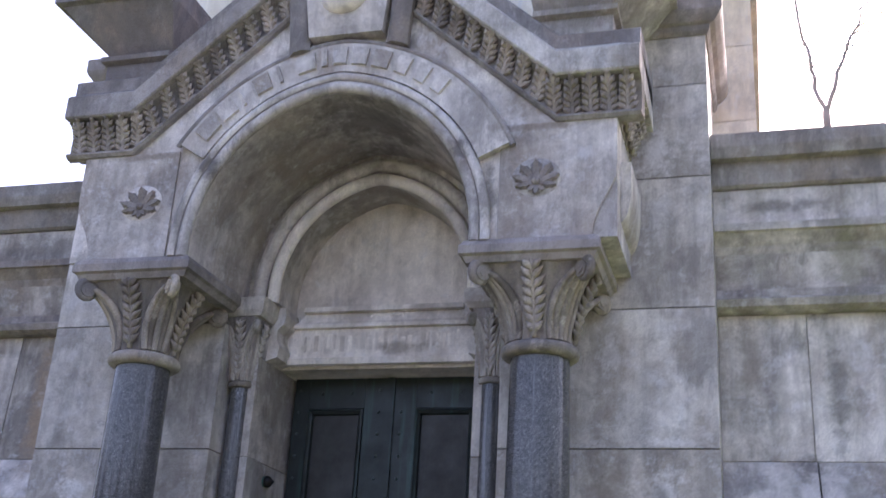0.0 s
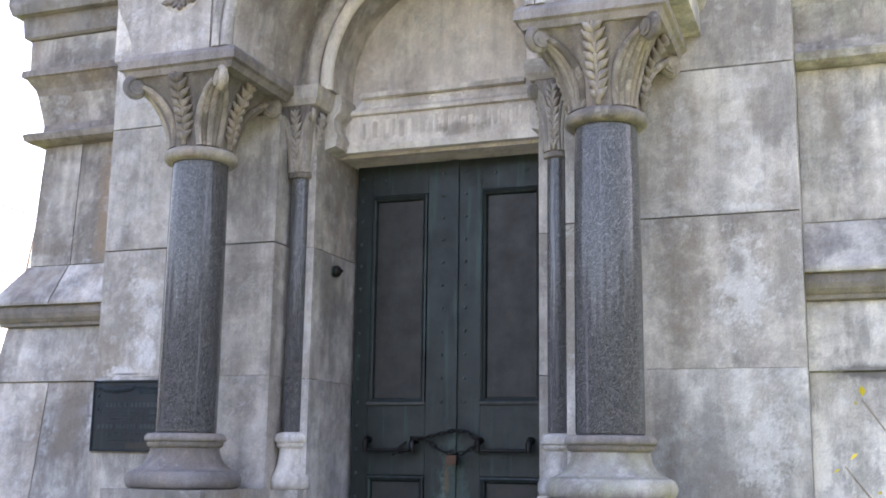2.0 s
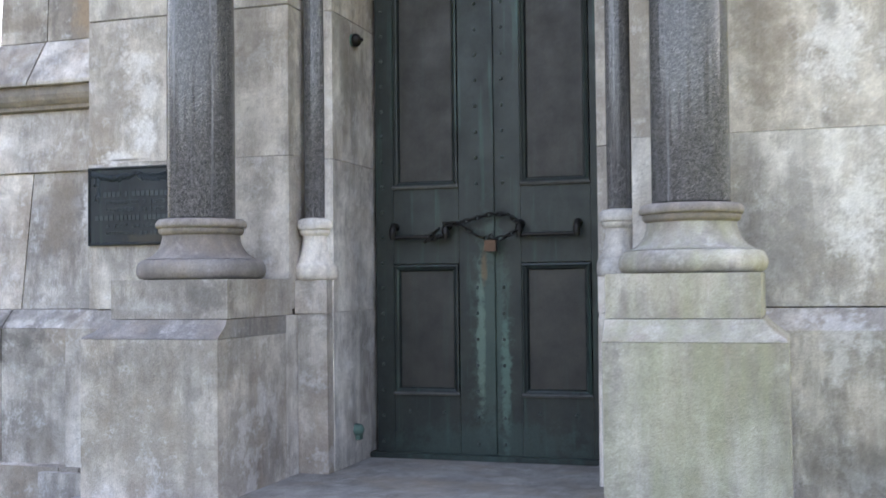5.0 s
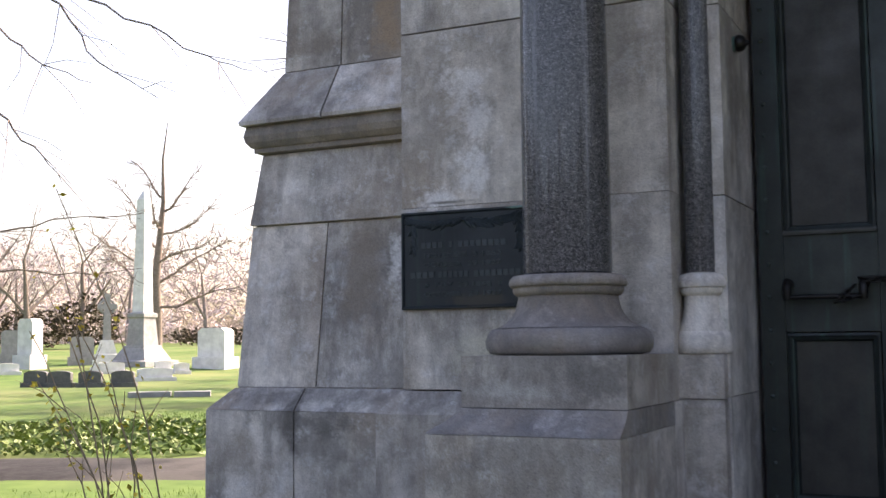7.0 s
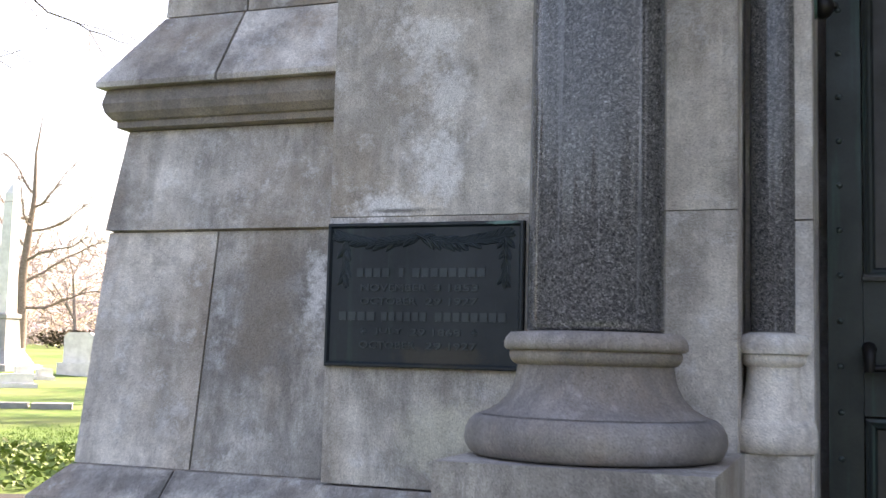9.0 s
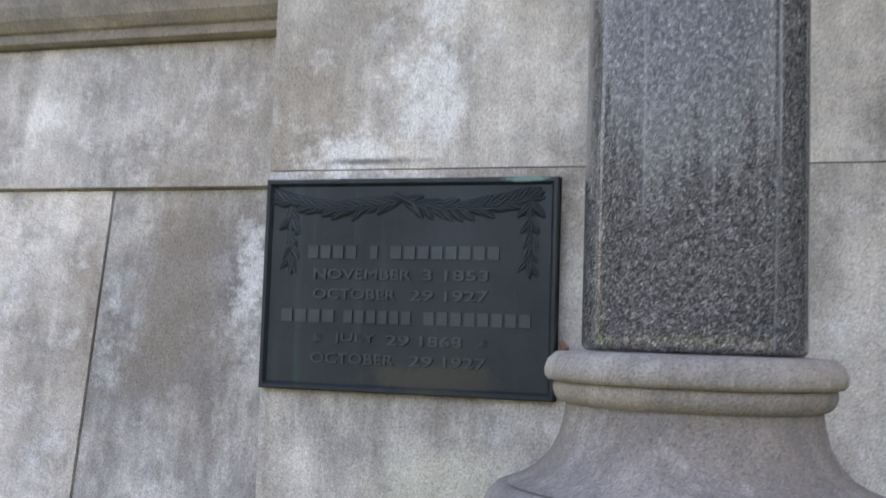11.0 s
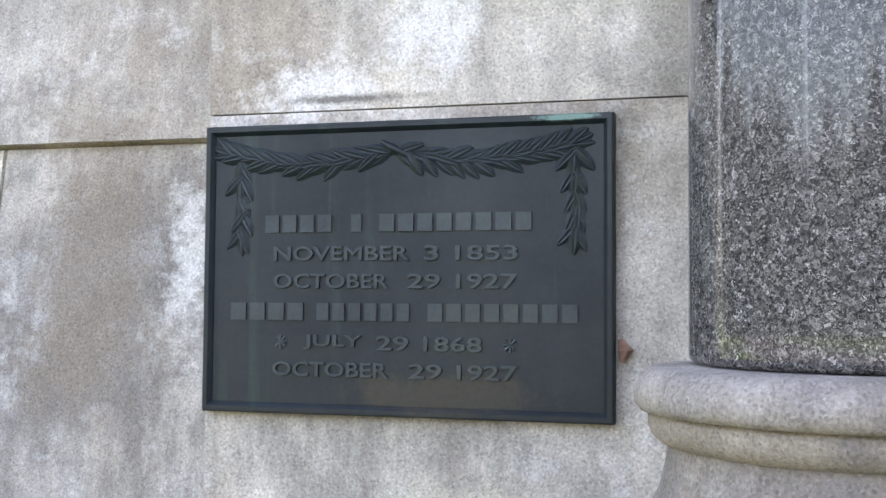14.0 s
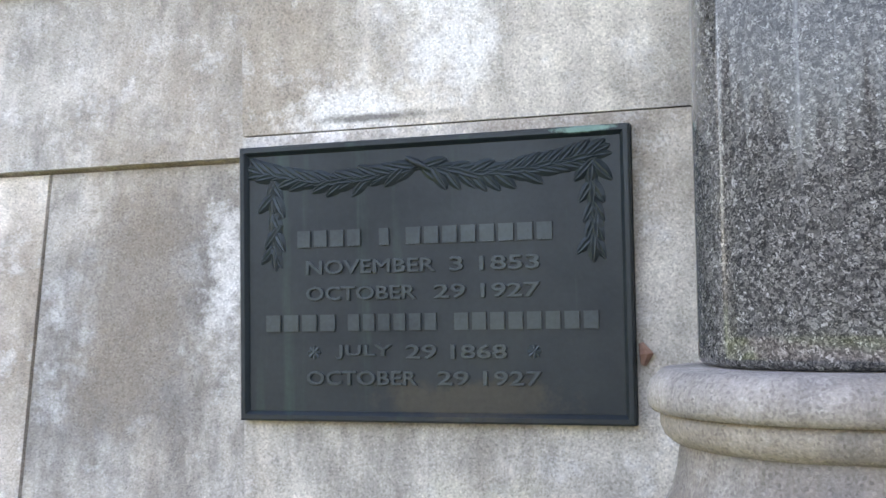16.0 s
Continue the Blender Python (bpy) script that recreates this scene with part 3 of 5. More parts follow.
    for z0, z1 in ((1.422, 2.210), (2.2125, 2.9905), (2.9985, 3.7775), (3.7855, 4.5745), (4.5825, 5.18), (5.188, 5.515)):
        low = 0.878 if z1 < 4 else 1.3
        part("stone_block", block(*span(low, 2.075, side), 5.805, 6.6, z0, z1, 0.007), stone_pilaster, pil)
    cap = [(5.518, 5.795, 2.085), (5.54, 5.78, 2.10), (5.575, 5.775, 2.105), (5.59, 5.755, 2.135), (5.63, 5.735, 2.165), (5.66, 5.725, 2.18), (5.75, 5.725, 2.18), (5.78, 5.78, 2.1)]
    part("pilaster_cap", stack([(z, *span(1.2, d, side), y, 6.8) for z, y, d in cap], 0.004), stone_dark, pil, "sooty projecting cap")


wing(-1, stone_wing, "battered grey wall with brown streaks")
wing(1, stone_wing_green, "battered grey wall with green algae streaks")

# middle storey behind the gable
upper = part("upper_wall", stack([(4.5, *span(-2.05, 2.05, 1), 6.3, BACK), (6.9, *span(-2.05, 2.05, 1), 6.3, BACK)]), stone_warm, mausoleum, "sandy limestone upper storey")
for side in (-1, 1):
    for z0, z1 in ((4.9, 5.52), (5.526, 6.12), (6.126, 6.9)):
        part("stone_block", block(*span(2.05, 2.36, side), 6.95, 7.6, z0, z1), stone_warm, upper)

# ---------------------------------------------------------------- porch: arch, vault, gable
RAKE = 0.90


def rake_z(d):
    return 4.655 + max(0.0, 1.30 - d) * RAKE - 0.012


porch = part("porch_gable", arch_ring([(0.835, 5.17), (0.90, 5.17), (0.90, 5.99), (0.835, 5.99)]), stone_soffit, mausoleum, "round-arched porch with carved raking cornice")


def face_plate():
    """The stone face between the arch and the raking cornice, thick as the porch."""
    bm = bmesh.new()
    steps = 30
    for side in (-1, 1):
        inner, outer = [], []
        for i in range(steps + 1):
            if i < 6:
                z = 3.968 + (ARCH_Z - 3.968) * i / 6
                inner.append((0.85, z))
            else:
                inner.append(arch_at(0.85, 90 * (i - 6) / (steps - 6)))
            t = i / steps
            if t < 0.3:
                outer.append((1.62, 3.968 + (4.68 - 3.968) * t / 0.3))
            elif t < 0.45:
                outer.append((1.62 - 0.35 * (t - 0.3) / 0.15, 4.68))
            else:
                d = 1.27 * (1 - (t - 0.45) / 0.55)
                outer.append((d, rake_z(d) + 0.03))
        rows = []
        for (a, za), (b, zb) in zip(inner, outer):
            rows.append([bm.verts.new((X0 + side * a, 5.175, za)), bm.verts.new((X0 + side * b, 5.175, zb)), bm.verts.new((X0 + side * b, 5.81, zb)), bm.verts.new((X0 + side * a, 5.81, za))])
        for p, q in zip(rows, rows[1:]):
            for k in range(4):
                bm.faces.new((p[k], p[(k + 1) % 4], q[(k + 1) % 4], q[k]))
        bm.faces.new(rows[0])
        bm.faces.new(rows[-1])
    return bm


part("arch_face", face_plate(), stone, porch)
part("arch_roll", arch_ring(roll(0.866, 5.150, 0.036, 10)), stone, porch, smooth=60)
part("arch_roll", arch_ring(roll(0.922, 5.140, 0.030, 10)), stone, porch, smooth=60)
part("arch_fillet", arch_ring([(0.893, 5.125), (0.900, 5.120), (0.900, 5.17), (0.893, 5.17)]), stone_dark, porch)
part("inscription_band", softened(arch_ring([(0.958, 5.125), (1.15, 5.125), (1.15, 5.18), (0.958, 5.18)], first=25, last=147, stilt=False), 0.006), stone, porch)
part("hood_mould", arch_ring(roll(1.160, 5.135, 0.017), first=24, last=148, stilt=False), stone_dark, porch, smooth=60)
# raised bars of the name that follow the band, one a letter
for a0, a1 in ((141.5, 134.5), (133, 127), (124.6, 123.6), (119, 113.5), (110.6, 109.6), (104, 98), (95.8, 94), (92, 87.5), (85.5, 80.5), (78.5, 73), (70.5, 66), (63, 59), (56, 52)):
    part("inscription_bar", softened(arch_ring([(1.005, 5.106), (1.115, 5.106), (1.115, 5.128), (1.005, 5.128)], steps=4, first=a1, last=a0, stilt=False), 0.004), stone, porch)
# impost blocks with rosettes
for side in (-1, 1):
    sec = [(0.985, 3.970), (1.490, 3.970), (1.500, 4.05), (1.530, 4.14), (1.580, 4.23), (1.612, 4.30), (1.622, 4.38), (1.622, 4.652), (0.985, 4.652)]
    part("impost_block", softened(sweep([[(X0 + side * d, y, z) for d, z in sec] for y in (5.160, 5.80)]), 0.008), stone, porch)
    corbel = [(0.0, 0.36), (0.0, 0.0), (0.02, 0.015), (0.042, 0.06), (0.056, 0.13), (0.062, 0.22), (0.062, 0.36)]
    part("corbel", sweep([[(X0 + side * (1.615 + d), y, 4.10 + dz) for d, dz in corbel] for y in (5.32, 5.80)]), stone, porch, smooth=50)

petal = leaf_mesh("petal", 0.140, 0.070, stone_ring, curl=0.14, ribs=4, thick=0.022, jag=0.36, power=1.6)
for side in (-1, 1):
    cx, cz = X0 + side * 1.19, 4.325
    ros = part("rosette", lathe([(0.122, 0), (0.120, 0.002), (0.06, 0.004), (0.03, 0.006)], (0, 0), 28), stone, porch, "carved palmette boss", smooth=50)
    ros.matrix_basis = pose(cx, 5.162, cz, 90, 0, 0) @ Matrix.Diagonal((1.12, 0.95, 1, 1))
    for turn, size in ((-108, 0.84), (-74, 0.96), (-37, 1.0), (0, 1.05), (37, 1.0), (74, 0.96), (108, 0.84), (150, 0.58), (180, 0.66), (-150, 0.58)):
        shared("petal", petal, ros, pose(0, -0.028, 0.005) @ pose(0, 0, 0, -90, 0, 0) @ pose(0, 0, 0, 0, turn, 0) @ Matrix.Scale(size, 4))
    knot = part("knot", lathe([(0.022, 0.0), (0.022, 0.018), (0.014, 0.028), (0.003, 0.031)], (0, 0), 14), stone_ring, ros, smooth=60)
    knot.matrix_basis = pose(0, -0.028, 0.004)


def rake_part(name, section, mat, label="", bevel=0, other=None):
    """Sweeps rows (y, dz) along both slopes and the level returns."""
    made = []
    for side in (-1, 1):
        stations = [1.755, 1.34, 1.30, 0.9, 0.45, 0.0]
        rows = []
        for d in stations:
            rows.append([(X0 + side * d, y, rake_z(min(d, 1.33)) + dz) for y, dz in section])
        bm = sweep(rows)
        made.append(part(name, softened(bm, bevel) if bevel else bm, other if other and side > 0 else mat, porch, label))
    return made


# Bed mould and leaf cove take a darker stone than the leaves.
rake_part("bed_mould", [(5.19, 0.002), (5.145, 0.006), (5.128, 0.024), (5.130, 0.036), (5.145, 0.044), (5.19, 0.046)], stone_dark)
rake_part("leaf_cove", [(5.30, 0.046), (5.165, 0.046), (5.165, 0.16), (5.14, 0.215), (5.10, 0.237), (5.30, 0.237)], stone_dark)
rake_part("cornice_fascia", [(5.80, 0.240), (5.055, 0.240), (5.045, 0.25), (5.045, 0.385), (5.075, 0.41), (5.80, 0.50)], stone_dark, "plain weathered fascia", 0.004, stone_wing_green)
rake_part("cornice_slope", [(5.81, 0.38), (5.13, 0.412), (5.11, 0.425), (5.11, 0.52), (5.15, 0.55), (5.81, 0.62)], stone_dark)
def acanthus_mesh(length, width, reach):
    """A carved leaf that leans out of the cove: midrib, five pairs of pointed lobes and a curled tip."""
    bm = bmesh.new()

    def at(t):
        return Vector((0, -reach * t ** 1.7, length * t))
    tube([at(i / 8) for i in range(9)] + [at(1.0) + Vector((0, -0.022, -0.012))], [0.020, 0.019, 0.018, 0.017, 0.016, 0.016, 0.017, 0.018, 0.017, 0.006], 7, bm)
    for i in range(5):
        t = 0.02 + 0.17 * i
        out = width * 0.5 * (1.0 - 0.5 * t)
        for s in (-1, 1):
            a, b = at(t), at(min(1.0, t + 0.24)) + Vector((s * out, 0.006, 0))
            m = a.lerp(b, 0.55) + Vector((s * 0.004, -0.012, -0.006))
            tube([a, m, b], [0.012, 0.0165, 0.004], 6, bm)
    bmesh.ops.recalc_face_normals(bm, faces=bm.faces[:])
    me = bpy.data.meshes.new("cove_leaf")
    bm.to_mesh(me)
    bm.free()
    me.materials.append(stone_leaf)
    me.polygons.foreach_set("use_smooth", [True] * len(me.polygons))
    me.set_sharp_from_angle(angle=radians(50))
    return me


cove_leaf = acanthus_mesh(0.196, 0.112, 0.085)
for side in (-1, 1):
    for i in range(13):
        d = 1.28 - 0.1 * i
        lean = 0 if i < 1 else side * 14
        shared("cove_leaf", cove_leaf, porch, pose(X0 + side * d, 5.160, rake_z(d) + 0.044, 0, lean, 0))
    for d in (1.38, 1.48, 1.58, 1.68):
        shared("cove_leaf", cove_leaf, porch, pose(X0 + side * d, 5.160, 4.688, 0, 0, 0))
    for y in (5.2, 5.3, 5.4, 5.5, 5.6, 5.7):
        shared("cove_leaf", cove_leaf, porch, pose(X0 + side * 1.64, y, 4.688, 0, 0, side * 90))
    part("cornice_return", softened(sweep([[(X0 + side * (1.62 + d), y, 4.655 + dz) for d, dz in ((0, 0.016), (0.006, 0.016), (0.012, 0.14), (0.05, 0.21), (0.09, 0.237), (0.0, 0.237))] for y in (5.18, 5.80)]), 0.003), stone_capital, porch)
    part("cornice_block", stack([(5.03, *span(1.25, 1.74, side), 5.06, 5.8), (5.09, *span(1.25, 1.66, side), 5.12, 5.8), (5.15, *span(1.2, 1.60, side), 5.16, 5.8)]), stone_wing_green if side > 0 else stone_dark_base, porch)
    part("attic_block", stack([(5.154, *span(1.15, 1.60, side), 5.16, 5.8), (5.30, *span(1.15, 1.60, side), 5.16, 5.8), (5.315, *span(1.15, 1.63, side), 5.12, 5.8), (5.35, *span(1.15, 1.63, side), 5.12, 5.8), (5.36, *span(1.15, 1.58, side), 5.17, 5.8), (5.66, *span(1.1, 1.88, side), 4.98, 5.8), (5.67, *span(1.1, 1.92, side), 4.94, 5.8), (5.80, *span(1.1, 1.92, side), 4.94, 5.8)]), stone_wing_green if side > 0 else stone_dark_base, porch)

# keystone tablet with an oval boss; dark raised brackets stand in for the recesses beside it
key = part("keystone", stack([(5.312, *span(-0.20, 0.26, 1), 5.09, 5.2), (5.75, *span(-0.25, 0.31, 1), 5.05, 5.2)], 0.015), stone, porch, "keystone with carved scroll")
boss = part("scroll_boss", lathe([(0.001, 0.06), (0.06, 0.055), (0.11, 0.035), (0.135, 0.0), (0.135, -0.02)], (0, 0), 28), stone_pale, key, smooth=60)
boss.matrix_basis = pose(X0 + 0.01, 5.06, 5.55, 90, 0, 0) @ Matrix.Diagonal((1.05, 0.75, 1, 1))
for side in (-1, 1):
    off = X0 + 0.045
    sec = [(0.235, 5.16), (0.375, 5.16), (0.375, 5.115), (0.335, 5.085), (0.275, 5.085), (0.235, 5.115)]
    rows = [[(off + side * (0.305 + (d - 0.305) * (0.72 + 0.28 * t ** 0.6 + 0.22 * (1 - t) ** 6) + 0.035 * t), y - 0.03 * t, 5.225 + 0.46 * t + 0.22 * (0.30 - d) * (1 - t)) for d, y in sec] for t in [i / 12 for i in range(13)]]
    part("bracket", sweep(rows), stone_dark_base, porch, "dark bracket shape for the recess beside the keystone", smooth=50)

# second order of the arch, tympanum and lintel
inner_arch = part("inner_arch", arch_ring([(0.615, 5.985), (0.86, 5.985), (0.86, 6.4), (0.615, 6.4)], low=3.955), stone, mausoleum, "inner moulded arch")
part("inner_roll", arch_ring(roll(0.750, 5.975, 0.050), low=3.955), stone, inner_arch, smooth=60)
part("inner_roll", arch_ring(roll(0.655, 5.975, 0.042), low=3.955), stone_pale, inner_arch, smooth=60)
part("tympanum", block(*span(-0.88, 0.88, 1), 6.27, 6.6, 3.60, 5.05), stone_pale, mausoleum, "blank pale tympanum slab")
lintel = part("lintel", stack([(3.62, *span(-0.74, 0.74, 1), 6.215, 6.60), (3.66, *span(-0.74, 0.74, 1), 6.205, 6.60), (3.668, *span(-0.72, 0.72, 1), 6.225, 6.60), (3.855, *span(-0.60, 0.60, 1), 6.225, 6.60), (3.858, *span(-0.60, 0.60, 1), 6.196, 6.6),
                               (3.878, *span(-0.595, 0.595, 1), 6.194, 6.6), (3.905, *span(-0.57, 0.57, 1), 6.222, 6.6), (3.965, *span(-0.53, 0.53, 1), 6.240, 6.6), (3.968, *span(-0.535, 0.535, 1), 6.200, 6.6), (4.0, *span(-0.53, 0.53, 1), 6.205, 6.6)], 0.004), stone_pale, mausoleum, "pale moulded lintel with worn lettering")
rng = random.Random(4)
x = -0.52
while x < 0.52:
    w = rng.uniform(0.012, 0.035)
    h0, h1 = rng.uniform(3.70, 3.73), rng.uniform(3.79, 3.83)
    part("inscription_bar", block(X0 + x, X0 + x + w, 6.2215, 6.24, h0, h1, 0.0015), stone_pale, lintel)
    x += w + rng.uniform(0.008, 0.03)
part("scroll_relief", softened(tube([(X0 + 0.03 + 0.11 * math.cos(a / 10), 6.236, 3.93 + 0.018 * math.sin(a / 5)) for a in range(0, 63)], 0.009, 6, closed=True), 0.0), stone_pale, lintel, smooth=60)
for side in (-1, 1):
    # concave bracket under the lintel's end
    sec = [(0.75, 3.95), (0.60, 3.95), (0.585, 3.90), (0.60, 3.84), (0.64, 3.80), (0.635, 3.74), (0.61, 3.69), (0.62, 3.625), (0.70, 3.60), (0.75, 3.60)]
    part("lintel_bracket", softened(sweep([[(X0 + side * d, y, z) for d, z in sec] for y in (6.05, 6.30)]), 0.006), stone, lintel)

# jambs
for side in (-1, 1):
    jamb = part("door_jamb", block(*span(0.70, 1.0, side), 6.045, 6.62, 0.5, 3.95), stone, mausoleum, "plain limestone door jamb")
    for z0, z1 in ((0.57, 1.395), (1.40, 2.195), (2.20, 2.975), (2.98, 3.60)):
        part("stone_block", stack([(z0, *span(0.692, 0.752, side), 5.945, 6.6), (z1, *span(0.692, 0.752, side), 5.945, 6.6)], 0.008), stone, jamb)
    part("stone_block", block(*span(0.692, 0.752, side), 5.99, 6.6, 3.604, 3.95), stone, jamb)

# roof slab and back, closing the tomb
part("roof", stack([(6.905, *span(-2.42, 2.42, 1), 6.2, BACK + 0.2), (7.05, *span(-2.42, 2.42, 1), 6.2, BACK + 0.2), (7.6, *span(-0.3, 0.3, 1), 6.6, BACK)]), stone_dark, mausoleum, "low stone roof")
part("back_wall", block(*span(-3.0, 3.0, 1), BACK - 0.4, BACK, 0.1, 4.7), stone_wing, mausoleum)

# platform before the door
platform = thing("platform", "worn grey stone landing slab before the bronze doors", "step")
part("slab", block(*span(-0.86, 0.86, 1), 4.87, 6.7, 0.30, 0.573, 0.012), stone_step, platform)
for side in (-1, 1):
    part("slab", block(*span(0.863, 1.625, side), 4.88, 5.75, 0.15, 0.568, 0.012), stone_step, platform)
part("lower_step", block(*span(-0.86, 0.86, 1), 4.55, 5.0, 0.1, 0.385, 0.012), stone_step, platform)


# ---------------------------------------------------------------- pedestals and columns
def pedestal(side, mat):
    p = thing("pedestal", "stained limestone pedestal under a granite column" if side < 0 else "green-streaked limestone pedestal under a granite column", "pedestal", "column pedestals")
    part("die", block(*span(0.857, 1.568, side), 5.02, 5.72, 0.572, 1.300, 0.012), mat, p)
    part("sloped_course", stack([(1.302, *span(0.857, 1.568, side), 5.02, 5.72), (1.312, *span(0.857, 1.560, side), 5.028, 5.72), (1.338, *span(0.857, 1.520, side), 5.066, 5.72), (1.364, *span(0.857, 1.490, side), 5.094, 5.72), (1.388, *span(0.857, 1.475, side), 5.108, 5.72)], 0.003), stone_dark if side < 0 else mat, p)
    part("cap_block", block(*span(0.858, 1.468, side), 5.115, 5.79, 1.391, 1.572, 0.010), stone_sooty if side < 0 else mat, p)
    part("rear_die", block(*span(0.858, 1.4, side), 5.722, 5.86, 0.572, 1.388, 0.01), mat, p)


pedestal(-1, stone_pedestal)
pedestal(1, stone_pedestal_green)

TORUS = [(0.27, 1.574), (0.292, 1.577), (0.300, 1.584), (0.309, 1.598), (0.312, 1.615), (0.309, 1.636), (0.301, 1.653), (0.289, 1.665), (0.279, 1.669), (0.20, 1.671)]
SCOTIA = [(0.274, 1.671), (0.258, 1.677), (0.232, 1.692), (0.211, 1.714), (0.197, 1.740), (0.190, 1.767), (0.187, 1.790)]
UNDER_ROLL = [(0.185, 1.788), (0.195, 1.791), (0.203, 1.798), (0.207, 1.808), (0.207, 1.818), (0.203, 1.823)]
UPPER_ROLL = [(0.200, 1.8215), (0.215, 1.823), (0.220, 1.829), (0.221, 1.840), (0.216, 1.854), (0.204, 1.865), (0.155, 1.868)]
RING = [(0.16, 3.385), (0.19, 3.388), (0.205, 3.40), (0.211, 3.42), (0.205, 3.44), (0.192, 3.452), (0.168, 3.455)]


def scroll(bm, centre, outward, r):
    """A curled leaf tip: a fat snail that hangs under the abacus corner."""
    pts, radii = [], []
    o = Vector(outward).normalized()
    for i in range(22):
        t = i / 21
        a = radians(150 - 470 * t)
        q = r * (1 - 0.72 * t)
        pts.append(Vector(centre) + o * (q * math.cos(a)) + Vector((0, 0, q * math.sin(a))))
        radii.append(r * (0.42 - 0.2 * t))
    tube(pts, radii, 8, bm)
    side = Vector((-o.y, o.x, 0))
    lat = 0.55 * r
    tube([Vector(centre) - side * lat, Vector(centre) + side * lat], [0.35 * r, 0.35 * r], 10, bm)
    tube([Vector(centre) - side * lat * 0.85, Vector(centre) + side * lat * 0.85], [0.62 * r, 0.62 * r], 12, bm)
    return bm


def capital(parent, cx, cy, scale, z0, height, half, neck, leafy, bell, carved):
    """A bell that spreads from round to square, with leaves up its faces and curled corner leaves."""
    bm = bmesh.new()
    rows, seg = [], 100
    for i in range(13):
        t = i / 12
        sq = t ** 1.5
        r = neck * (1 + 0.10 * t) + (half * 0.93 - neck) * t ** 2.1
        ring = []
        for k in range(seg):
            a = 2 * math.pi * k / seg
            c, s = abs(math.cos(a)), abs(math.sin(a))
            square = 1 / max(c, s)
            rr = r * (1 + (square - 1) * sq * 0.85) * (1 + 0.045 * math.cos(20 * a) * (1 - 0.5 * t))
            ring.append(bm.verts.new((cx + rr * math.cos(a), cy + rr * math.sin(a), z0 + height * t)))
        rows.append(ring)
    for a, b in zip(rows, rows[1:]):
        for k in range(seg):
            bm.faces.new((a[k], a[(k + 1) % seg], b[(k + 1) % seg], b[k]))
    bm.faces.new(rows[0][::-1])
    bm.faces.new(rows[-1])
    # Bell darker than its ribs: shade between the carving is in its colour.
    cap = part("capital", bm, bell, parent, "carved foliate capital", smooth=55)
    for k in range(4):
        shared("face_leaf", leafy, cap, pose(cx, cy, z0 + 0.01 * scale, 0, 0, 90 * k) @ pose(0, -neck * 1.06, 0))
    for k in range(4):
        a = radians(45 + 90 * k)
        o = (math.cos(a), math.sin(a), 0)
        for w in (-2, -1, 0, 1, 2):
            pts, radii = [], []
            for i in range(12):
                t = i / 11
                r = neck * 1.03 + (half * 1.30 - neck) * t ** 2.0 - abs(w) * scale * (0.004 + 0.016 * t)
                off = w * scale * (0.026 + 0.012 * math.sin(math.pi * t) - 0.010 * t)
                pts.append((cx + o[0] * r - o[1] * off, cy + o[1] * r + o[0] * off, z0 + 0.006 * scale + height * (1.0 * t - 0.13 * t ** 4) - abs(w) * 0.008 * scale * t))
                radii.append(scale * (0.017 + 0.006 * math.sin(math.pi * t)))
            part("leaf_rib", tube(pts, radii, 7), carved, cap, smooth=60)
        c = (cx + o[0] * half * 1.30, cy + o[1] * half * 1.30, z0 + height * 0.83)
        part("volute", scroll(bmesh.new(), c, o, 0.068 * scale), stone_dark if k == 2 else carved, cap, smooth=60)
    return cap


def sprig_mesh(length, width, lean, thick, mat):
    """A carved sprig that climbs the bell: a stem and pairs of pointed leaflets in a herringbone."""
    bm = bmesh.new()

    def at(t):
        return Vector((0, -lean * t ** 2.1, length * t))
    tube([at(i / 10) for i in range(11)], [thick * 0.5] * 10 + [thick * 0.2], 6, bm)
    for i in range(8):
        t = 0.06 + 0.115 * i
        reach = width * 0.5 * (0.75 + 0.5 * math.sin(math.pi * t))
        for s in (-1, 1):
            a, b = at(t), at(min(1.0, t + 0.17)) + Vector((s * reach, 0.012, 0))
            m = a.lerp(b, 0.5) + Vector((0, -thick * 0.55, 0))
            tube([a, m, b], [thick * 0.35, thick * 0.62, thick * 0.12], 7, bm)
    bmesh.ops.recalc_face_normals(bm, faces=bm.faces[:])
    me = bpy.data.meshes.new("face_leaf")
    bm.to_mesh(me)
    bm.free()
    me.materials.append(mat)
    me.polygons.foreach_set("use_smooth", [True] * len(me.polygons))
    return me


face_leaf = sprig_mesh(0.385, 0.105, 0.13, 0.032, stone_capital)
small_leaf = sprig_mesh(0.37, 0.062, 0.055, 0.022, stone_inner)


